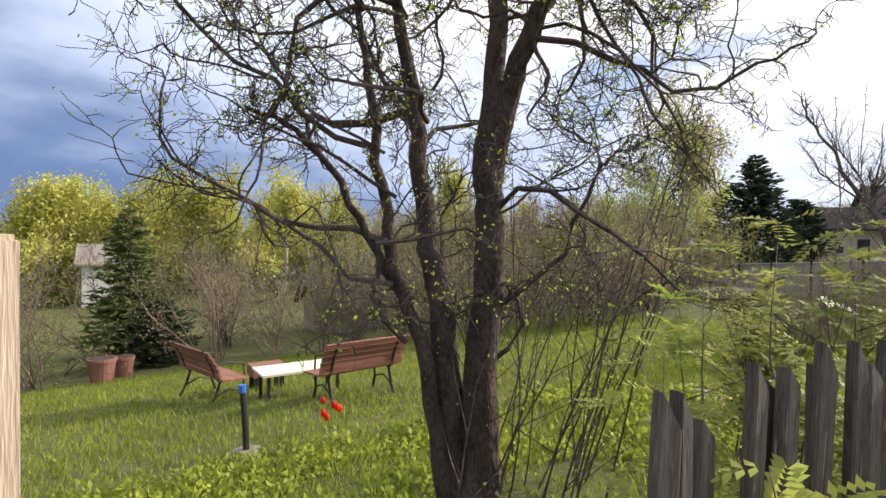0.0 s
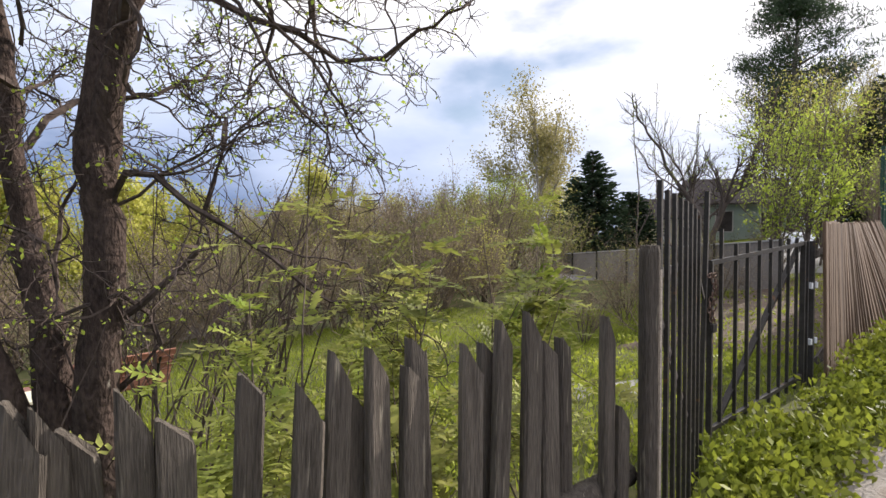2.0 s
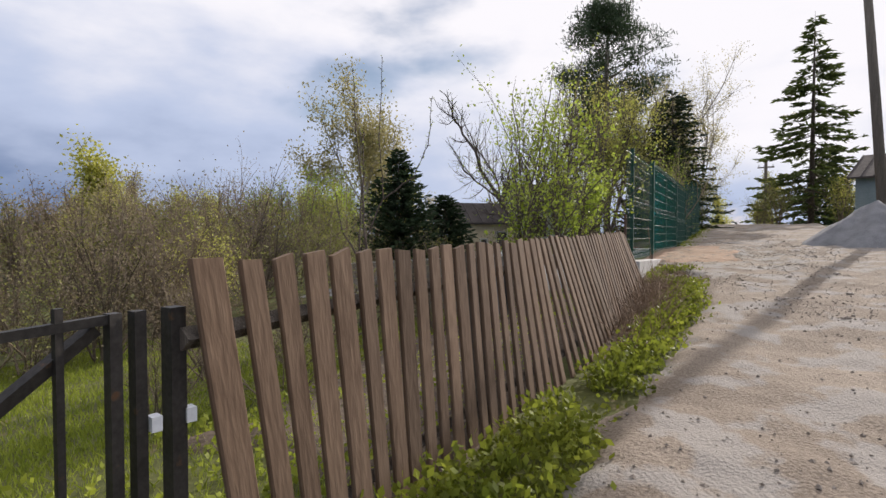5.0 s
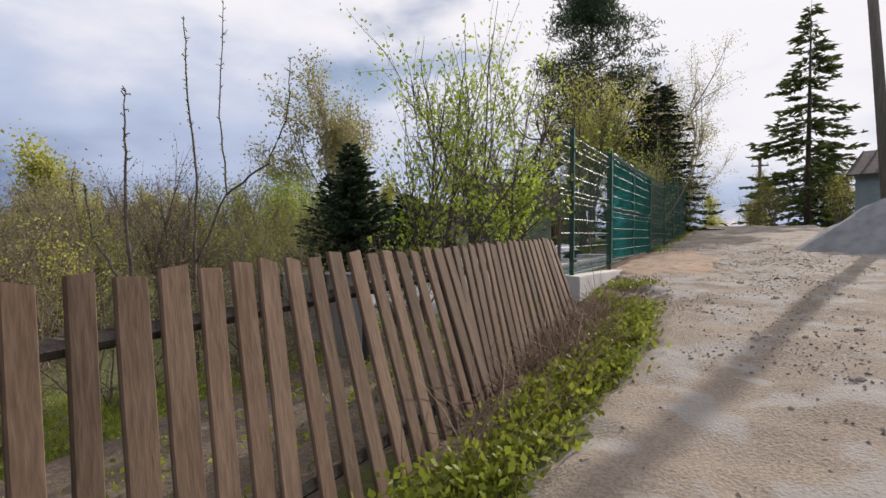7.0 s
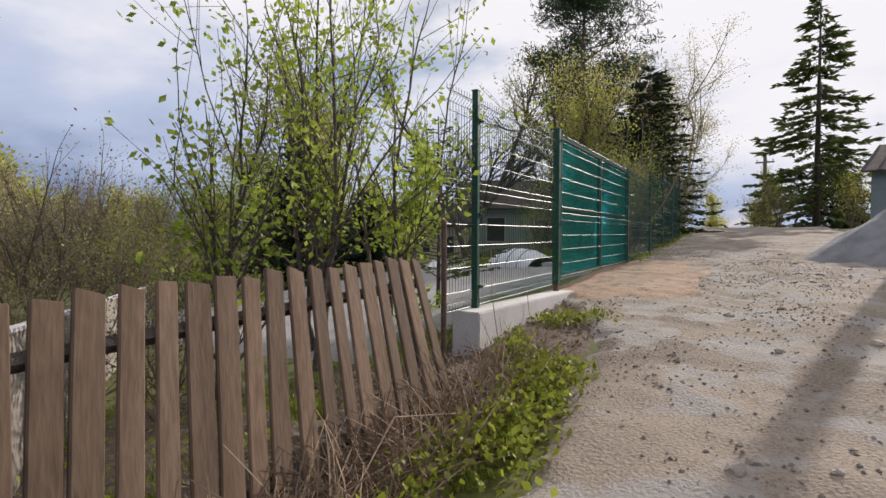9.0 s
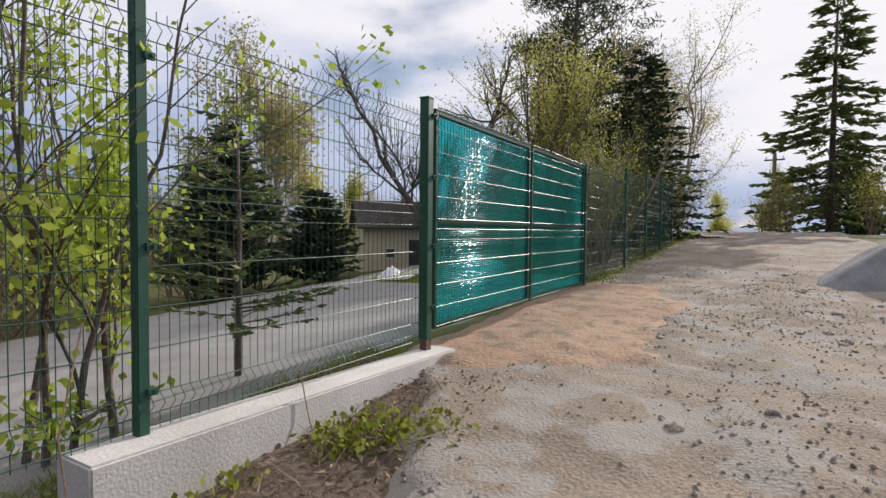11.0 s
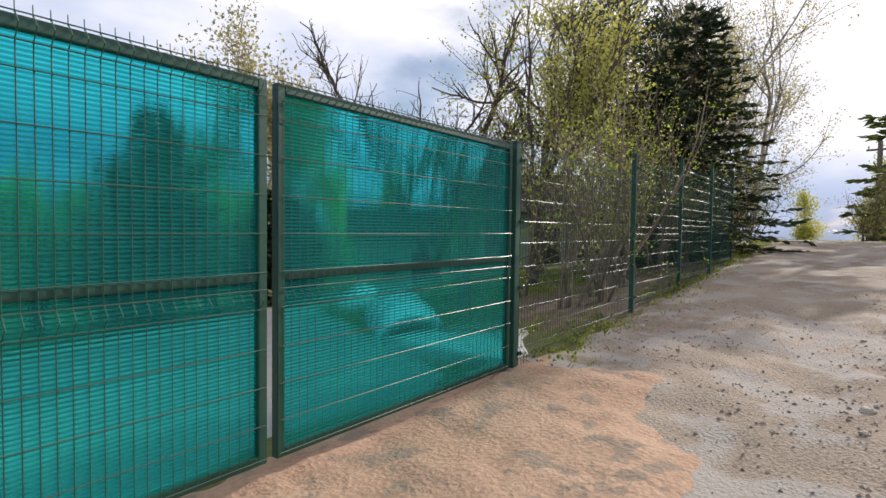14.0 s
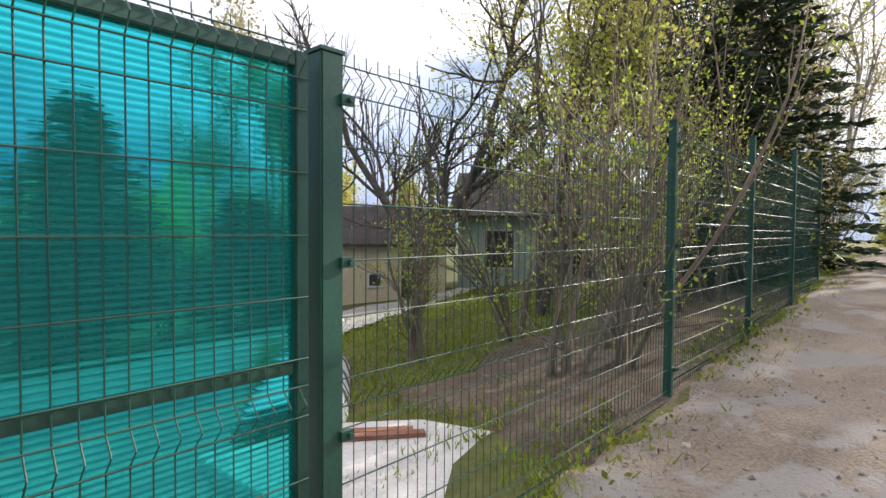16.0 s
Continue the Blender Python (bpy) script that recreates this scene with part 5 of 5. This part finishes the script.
def power_pole(label, x, y, h, lean, r):
    z = float(land(x, y))
    t = thing("power_pole", label, "pole", (x, y, z))
    g = Geo()
    g.tube([(0, 0, -0.4), (lean[0] * 0.5, lean[1] * 0.5, h / 2), (*lean, h)], [r, r * 0.88, r * 0.72], 12)
    part("shaft", g, M_POLE, t, soft=True)
    box_part("crossarm", (lean[0] - 0.05, lean[1] - 0.6, h - 0.5), (lean[0] + 0.05, lean[1] + 0.6, h - 0.4), M_POLE, t)
    for s in (-0.5, 0.5):
        g = Geo()
        g.tube([(lean[0], lean[1] + s, h - 0.4), (lean[0], lean[1] + s, h - 0.3), (lean[0], lean[1] + s, h - 0.22)], [0.02, 0.045, 0.03], 8)
        part("insulator", g, M_PLASTIC, t, "white insulator")


power_pole("leaning weathered wooden power pole behind the gravel heap", 29.3, 0.64, 9.5, (0.1, 0.75), 0.17)
power_pole("distant wooden power pole at the lane's crest", 56.0, 9.1, 6.0, (0, 0), 0.16)


# ---- the garden ----
def bench(label, at, rz):
    t = thing("garden_bench", label, "bench", at, rz, "garden benches")
    w = 1.25
    for i in range(4):
        box_part("seat_slat", (-w / 2, -0.02 + i * 0.105, 0.40 - 0.008 * i), (w / 2, 0.07 + i * 0.105, 0.425 - 0.008 * i), M_BENCH, t)
    for i in range(5):
        f = i / 4
        m = pose(0, -0.06 - 0.16 * f ** 1.6, 0.47 + 0.085 * i, 8 + 14 * f, 0, 0)
        g = Geo()
        g.box((-w / 2, -0.013, -0.037), (w / 2, 0.013, 0.037), m)
        part("back_slat", g, M_BENCH, t)
    for s in (-1, 1):
        x = s * (w / 2 - 0.16)
        g = Geo()
        g.tube([(x, 0.42, 0.0), (x, 0.36, 0.18), (x, 0.40, 0.38), (x, 0.0, 0.385), (x, -0.05, 0.44), (x, -0.14, 0.68), (x, -0.24, 0.86)], [0.02] * 7, 6)
        g.tube([(x, -0.14, 0.0), (x, -0.05, 0.16), (x, 0.02, 0.385)], [0.02] * 3, 6)
        g.tube([(x, 0.36, 0.18), (x, 0.16, 0.24), (x, -0.05, 0.16)], [0.013] * 3, 6)
        part("side_iron", g, M_IRON, t, "dark cast iron end")
        g = Geo()
        g.tube([(x, -0.1, 0.6), (x, 0.15, 0.63), (x, 0.38, 0.58), (x, 0.40, 0.4)], [0.014] * 4, 6)
        part("armrest", g, M_IRON, t)


bench("red-brown slatted bench seen from behind, iron ends", (1.66, 7.0, gz(1.66, 7.0)), 18)
bench("red-brown slatted bench turned sideways on the lawn", (-0.32, 8.7, gz(-0.32, 8.7)), -62)
table = thing("garden_table", "low cream painted board table between the benches", "table", (0.98, 7.9, gz(0.98, 7.9)), 12)
box_part("tabletop", (-0.6, -0.28, 0.4), (0.6, 0.28, 0.43), M_TABLE, table)
for x in (-0.5, 0.5):
    for y in (-0.2, 0.2):
        box_part("leg", (x - .02, y - .02, -0.02), (x + .02, y + .02, 0.4), M_IRON, table)
stool = thing("stool", "brown square wooden stool beside the table", "stool", (0.6, 9.0, gz(0.6, 9.0)), 12)
box_part("seat", (-0.26, -0.2, 0.24), (0.26, 0.2, 0.4), M_POT, stool)
for x in (-0.2, 0.2):
    for y in (-0.15, 0.15):
        box_part("leg", (x - .03, y - .03, -0.02), (x + .03, y + .03, 0.24), M_IRON, stool)
for x, y, s in ((-2.35, 12.6, 1.0), (-2.1, 13.4, 0.85)):
    pot = thing("planter_tub", "brown tapered planter tub on the grass", "planter", (x, y, gz(x, y)), 0, "planter tubs")
    g = Geo()
    g.tube([(0, 0, 0), (0, 0, 0.46 * s), (0, 0, 0.47 * s), (0, 0, 0.53 * s)], [0.2 * s, 0.25 * s, 0.27 * s, 0.27 * s], 20)
    part("tub", g, M_POT, pot)
    g = Geo()
    g.tube([(0, 0, 0.525 * s), (0, 0, 0.535 * s)], [0.24 * s, 0.235 * s], 16)
    part("soil", g, M_BARK, pot)
stake = thing("garden_stake", "black post with blue tape set in a stone base", "post", (0.18, 5.2, gz(0.18, 5.2)))
g = Geo()
g.tube([(0, 0, -0.05), (-0.02, 0, 0.35), (-0.045, 0, 0.66)], [0.03, 0.03, 0.028], 8)
part("shaft", g, M_IRON, stake)
g = Geo()
g.tube([(-0.043, 0, 0.6), (-0.046, 0, 0.67)], [0.033, 0.033], 8)
part("tape", g, M_BLUE, stake, "blue tape")
g = Geo()
g.tube([(0, 0, -0.03), (0, 0, 0.04), (0, 0, 0.07)], [0.19, 0.17, 0.1], 9)
part("base", g, M_STONE, stake, "flat grey stone")
rngt = np.random.default_rng(5)
for k in range(6):
    x, y = 0.95 + rngt.uniform(-.14, .14), 5.5 + rngt.uniform(-.15, .15)
    tu = thing("tulip", "red tulip in the grass", "flower", (x, y, gz(x, y)), 0, "tulips")
    h = rngt.uniform(0.16, 0.3)
    g = Geo()
    g.tube([(0, 0, 0), (0.01, 0, h)], [0.004, 0.003], 4)
    part("stem", g, M_WEED, tu)
    g = Geo()
    g.tube([(0.01, 0, h), (0.01, 0, h + 0.02), (0.01, 0, h + 0.05), (0.01, 0, h + 0.075)], [0.008, 0.026, 0.028, 0.014], 7)
    part("bloom", g, M_RED, tu, soft=True)
for k, (x, y, sx, sy) in enumerate(((5.0, 3.1, .5, .3), (4.3, 3.6, .7, .25), (5.5, 2.7, .35, .35), (3.7, 3.3, .5, .3))):
    sl = thing("stepping_slab", "broken pale concrete slab sunk in the grass", "slab", (x, y, gz(x, y)), 20 + 30 * k, "stepping slabs")
    bm = bmesh.new()
    bmesh.ops.create_cube(bm, size=1)
    for v in bm.verts:
        v.co = Vector((v.co.x * sx * 1.6 + 0.06 * (k % 2), v.co.y * sy * 1.6, 0.03 if v.co.z > 0 else -0.1))
    bmesh.ops.bevel(bm, geom=bm.edges[:], offset=0.02, segments=2, affect="EDGES")
    me = bpy.data.meshes.new("slab")
    bm.to_mesh(me)
    bm.free()
    me.materials.append(M_YARD)
    part("slab", me, M_CONC, sl)

# ---- the yard behind the mesh fence ----
slab = thing("concrete_slab", "pale concrete slab just inside the gate", "slab", (24.0, 7.0, float(land(24, 7.0)) - 0.02), 12)
g = Geo()
g.add([(-1.1, -0.9, 0.07), (0.7, -0.75, 0.07), (0.35, 0.3, 0.07), (-0.2, 0.75, 0.07), (-1.2, 0.9, 0.07), (-1.1, -0.9, -.1), (0.7, -0.75, -.1), (0.35, 0.3, -.1), (-0.2, 0.75, -.1), (-1.2, 0.9, -.1)], [(0, 1, 2, 3, 4), (0, 5, 6, 1), (1, 6, 7, 2), (2, 7, 8, 3), (3, 8, 9, 4), (4, 9, 5, 0)])
part("top", g, M_CONC, slab)
for k, (dx, dy) in enumerate(((0, 0), (0.03, -0.12))):
    pl = thing("plank", "reddish timber offcut lying on the slab", "plank", (23.75 + dx, 7.35 + dy, float(land(23.8, 7.3)) + 0.085), -28 + 3 * k, "timber offcuts")
    box_part("timber", (-0.38, -0.04, 0), (0.38, 0.04, 0.045), M_BENCH, pl)
path_sheet = sheet("garden_path", list(np.arange(25, 33, 0.2)), list(np.arange(12, 21, 0.2)), lambda x, y: float(land(x, y)) + 0.05, M_CONC, lambda x, y: abs((y - 14.0) - (x - 27.0) * 0.6) < 0.55 + 0.1 * wob(x, y, 1.5))
tagged(path_sheet, "pale paved path across the neighbour's lawn", "path", kind="structure")
film_pile = thing("film_heap", "crumpled white plastic film lying by the yard", "tarpaulin", (26.5, 14.6, gz(26.5, 14.6)), 40)
g = Geo()
vs, fs = [], []
for j in range(9):
    for i in range(25):
        u, v = i / 24, j / 8
        vs.append(((u - .5) * 2.2, (v - .5) * 0.7, max(-0.03, 0.32 * math.sin(math.pi * u) * math.sin(math.pi * v) + 0.16 * wob(u * 9, v * 5, 1.0, 3.0))))
for j in range(8):
    for i in range(24):
        fs.append((j * 25 + i, j * 25 + i + 1, (j + 1) * 25 + i + 1, (j + 1) * 25 + i))
g.add(vs, fs)
part("film", g, M_PLASTIC, film_pile)


# low hooped cover of pale film in the yard
hoop_cover = thing("hoop_cover", "low hooped garden cover of pale ribbed film in the yard", "cover", (23.95, 9.1, float(land(23.95, 9.1)) - 0.04), 64)
g = Geo()
vs, fs = [], []
for j in range(13):
    a = math.pi * j / 12
    for i in range(9):
        u = i / 4 - 1
        vs.append((1.15 * u, 0.5 * math.cos(a), 0.6 * math.sin(a) * (1 - 0.35 * abs(u) ** 3) - 0.01 * (i % 2)))
for j in range(12):
    for i in range(8):
        fs.append((j * 9 + i, j * 9 + i + 1, (j + 1) * 9 + i + 1, (j + 1) * 9 + i))
g.add(vs, fs)
part("film", g, M_PLASTIC, hoop_cover, soft=True)
for u in (-1.0, -0.5, 0.0, 0.5, 1.0):
    g = Geo()
    k = 1 - 0.35 * abs(u) ** 3
    g.tube([(1.15 * u, 0.512 * math.cos(a), 0.612 * k * math.sin(a)) for a in np.linspace(0, math.pi, 13)], [0.012] * 13, 6)
    part("hoop", g, M_RAIL, hoop_cover)


# ---- low growth: grass, weeds, dry stalks ----
def scatter(rng, count, x0, x1, n0, n1, keep=None):
    xs = rng.uniform(x0, x1, count)
    ns = rng.uniform(n0, n1, count)
    ys = np.interp(xs, FENCE_X, FENCE_Y) + ns / 0.97
    if keep is not None:
        ok = np.array([keep(a, b, c) for a, b, c in zip(xs, ys, ns)], bool)
        xs, ys, ns = xs[ok], ys[ok], ns[ok]
    return np.stack([xs, ys, land(xs, ys) - 0.005], axis=1)


def blades(rng, at, h, w):
    k = len(at)
    a = rng.uniform(0, 2 * math.pi, k)
    side = np.stack([np.cos(a), np.sin(a), np.zeros(k)], axis=1) * w * 0.5
    hh = h * rng.uniform(0.5, 1.4, k)
    bend = np.stack([rng.normal(size=k) * 0.35, rng.normal(size=k) * 0.35, np.ones(k)], axis=1)
    mid = at + bend * (hh * 0.55)[:, None] * np.array([0.5, 0.5, 1.0])
    tip = at + bend * hh[:, None]
    return np.stack([at - side, at + side, tip * 0.97 + mid * 0.03 + side * 0.15, mid * 0.5 + at * 0.5 - side * 1.1], axis=1)


def stuff(name, label, category, quads, mat):
    return tagged(new(name, quads_mesh(name, quads, mat)), label, category, kind="stuff")


rng = np.random.default_rng(201)
patchy = lambda x, y, n: wob(x, y, 0.9, 3.0) + 0.5 * wob(x, y, 3.5, 1.0) > -0.28
stuff("lawn_grass", "short spring lawn grass", "grass", np.concatenate([
    blades(rng, scatter(rng, 60000, -5, 10, 2.5, 12), 0.085, 0.014),
    blades(rng, scatter(rng, 42000, -3, 12, 0.05, 4), 0.08, 0.009),
    blades(rng, scatter(rng, 26000, 23, 33, 0.8, 9), 0.09, 0.016),
    blades(rng, scatter(rng, 9000, 12, 18, 0.3, 1.2, patchy), 0.1, 0.008)]), M_BLADE)
stuff("verge_grass", "rough grass on the bank beside the lane", "grass", np.concatenate([
    blades(rng, scatter(rng, 44000, -3, 14.9, -1.6, 0.2, lambda x, y, n: n < float(np.interp(x, [5, 7, 8.5, 10], [0.2, -0.1, -0.3, -0.5])) and n > road_edge(x) + 0.04 + 0.14 * wob(x, y, 1.3, 7.0) and (x < 5 or wob(x, y, 2.5, 8.0) > 0.12) and patchy(x, y, n)), 0.08, 0.007),
    blades(rng, scatter(rng, 5000, 23, 45, -0.6, 0.6, patchy), 0.12, 0.01)]), M_BLADE)


def weeds(rng, at, per, size, h):
    base = np.repeat(at, per, axis=0)
    k = len(base)
    base = base + np.stack([rng.normal(size=k) * size * 1.3, rng.normal(size=k) * size * 1.3, rng.uniform(0.01, h, k)], axis=1)
    return leaf_quads(rng, base, size, size * 0.62, up=(0, 0, 0.35))


stuff("ground_weeds", "ground elder and dandelion leaves under the apple tree", "weeds", np.concatenate([
    weeds(rng, scatter(rng, 2600, -1.5, 4.5, 0.4, 4.2, lambda x, y, n: wob(x, y, 1.1, 5.0) > -0.15), 6, 0.06, 0.1),
    weeds(rng, scatter(rng, 500, 3, 7.5, 0.2, 2.5, patchy), 6, 0.06, 0.12),
    weeds(rng, scatter(rng, 600, 7, 13.4, 0.1, 2.6, patchy), 6, 0.05, 0.14)]), M_WEED)
stuff("verge_weeds", "lush low weeds along the foot of the board fence", "weeds", np.concatenate([
    weeds(rng, scatter(rng, 5200, 2.8, 15.0, -1.25, 0.1, lambda x, y, n: road_edge(x) - 0.04 < n < float(np.interp(x, [7, 8.5, 10, 11, 14], [-0.12, -0.35, -0.56, -0.66, -0.78])) and wob(x, y, 1.9, 4.0) + 0.5 * wob(x, y, 5, 4.0) > -0.22), 10, 0.055, 0.2),
    weeds(rng, scatter(rng, 420, 14.6, 17.3, -0.95, -0.28, lambda x, y, n: wob(x, y, 1.6, 2.0) > -0.02), 8, 0.055, 0.16),
    weeds(rng, scatter(rng, 260, 22.8, 32, -0.35, 0.3, patchy), 6, 0.05, 0.14)]), M_WEED)
g = Geo()
for k in range(1250):
    x = rng.triangular(10.4, 13.2, 15.2) if k < 1100 else rng.uniform(15, 17.4)
    n = rng.uniform(-0.95, -0.38) if k < 1100 else rng.uniform(-0.7, -0.25)
    y = float(np.interp(x, FENCE_X, FENCE_Y)) + n
    p = np.array([x, y, gz(x, y) + 0.03])
    d = np.array([rng.normal() * 0.8, rng.normal() * 0.5, rng.uniform(0.25, 1.3)])
    ln = rng.uniform(0.12, 0.62) if k < 1100 else rng.uniform(0.08, 0.2)
    d /= np.linalg.norm(d)
    g.tube([p, p + d * ln * 0.5, p + d * ln + np.array([rng.normal() * .06, rng.normal() * .06, -0.12 * ln])], [0.005, 0.004, 0.002], 3, cap=False)
dry = tagged(new("dry_stalks", g.mesh("dry_stalks", M_DRY)), "tangle of dry dead stalks at the fence's foot", "stalks", kind="stuff")
for pts in (((12.2, 2.35, .55), (12.9, 2.6, .95), (13.7, 2.7, .75), (14.5, 3.0, .45)), ((14.85, 3.35, .5), (14.84, 3.37, .9), (14.8, 3.42, 1.35), (14.9, 3.5, 1.75)), ((16.2, 3.85, .7), (16.15, 3.9, 1.0), (16.1, 3.9, 1.25))):
    st = thing("dry_stem", "long dry bent weed stem beside the lane", "stem", group="dry stems")
    g = Geo()
    g.tube(pts, [0.004] * len(pts), 5)
    part("stem", g, M_DRY, st)


# ---- stones on the lane ----
def pebbles(rng, places, smin, smax):
    octa = np.array([(1, 0, 0), (0, 1, 0), (-1, 0, 0), (0, -1, 0), (0, 0, 0.7), (0, 0, -0.5)], float)
    fs = [(0, 1, 4), (1, 2, 4), (2, 3, 4), (3, 0, 4), (1, 0, 5), (2, 1, 5), (3, 2, 5), (0, 3, 5)]
    vs, faces = [], []
    for k, p in enumerate(places):
        s = smin + (smax - smin) * rng.random() ** 3
        a = rng.uniform(0, 6.28)
        r = np.array([[math.cos(a), -math.sin(a), 0], [math.sin(a), math.cos(a), 0], [0, 0, 1]])
        vs.append(((octa * rng.uniform(0.6, 1.25, (6, 1)) * s) @ r.T) + p)
        faces += [tuple(i + 6 * k for i in f) for f in fs]
    me = bpy.data.meshes.new("pebbles")
    me.from_pydata(np.concatenate(vs).tolist(), [], faces)
    me.materials.append(M_STONE)
    return me


def lane_places(rng, count, x0, x1, n0, n1, clump):
    out = []
    while len(out) < count:
        x, n = rng.uniform(x0, x1), rng.uniform(n0, n1)
        y = float(np.interp(x, FENCE_X, FENCE_Y)) + n / 0.97
        if n < road_edge(x) - 0.05 and wob(x, y, 0.8, 11.0) + 0.6 * wob(x, y, 3.0, 12.0) > clump + rng.uniform(-.35, .35):
            out.append((x, y, road_height(x, y) + 0.004))
    return np.array(out)


rng = np.random.default_rng(301)
tagged(new("loose_gravel", pebbles(rng, np.concatenate([lane_places(rng, 7500, 4, 30, -5, 0, -0.1), lane_places(rng, 4500, 13, 25, -3.6, 0, -0.1)]), 0.003, 0.022)), "loose stones and clods scattered over the lane", "gravel", kind="stuff")


def rock_mesh(seed):
    rng = np.random.default_rng(seed)
    bm = bmesh.new()
    bmesh.ops.create_icosphere(bm, subdivisions=2, radius=1.0)
    for v in bm.verts:
        v.co *= 1 + 0.35 * noise.noise(v.co * 1.3 + Vector((seed, 0, 0))) + 0.05 * rng.normal()
        v.co.z *= 0.65
    me = bpy.data.meshes.new("rock")
    bm.to_mesh(me)
    bm.free()
    me.materials.append(M_STONE)
    return me


ROCKS = [rock_mesh(s) for s in range(5)]
for k, p in enumerate(lane_places(rng, 70, 6, 26, -4.5, -0.4, 0.1)):
    r = tagged(new("rock", ROCKS[k % 5]), "brown clod of stone lying on the lane", "stone", "lane stones")
    s = rng.uniform(0.018, 0.055)
    r.matrix_basis = Matrix.Translation(p) @ pose(0, 0, 0, rng.uniform(-20, 20), 0, rng.uniform(0, 360)) @ Matrix.Scale(s, 4)

# ---- dead leaves on the bare bank ----
rng = np.random.default_rng(401)
litter = scatter(rng, 2600, 13.4, 17.6, -0.95, 0.8)
litter[:, 2] += 0.07
stuff("leaf_litter", "dry brown dead leaves and straw on bare soil", "leaves", leaf_quads(rng, litter, 0.045, 0.02, up=(0.2, 0, 0.0)), M_DRY)
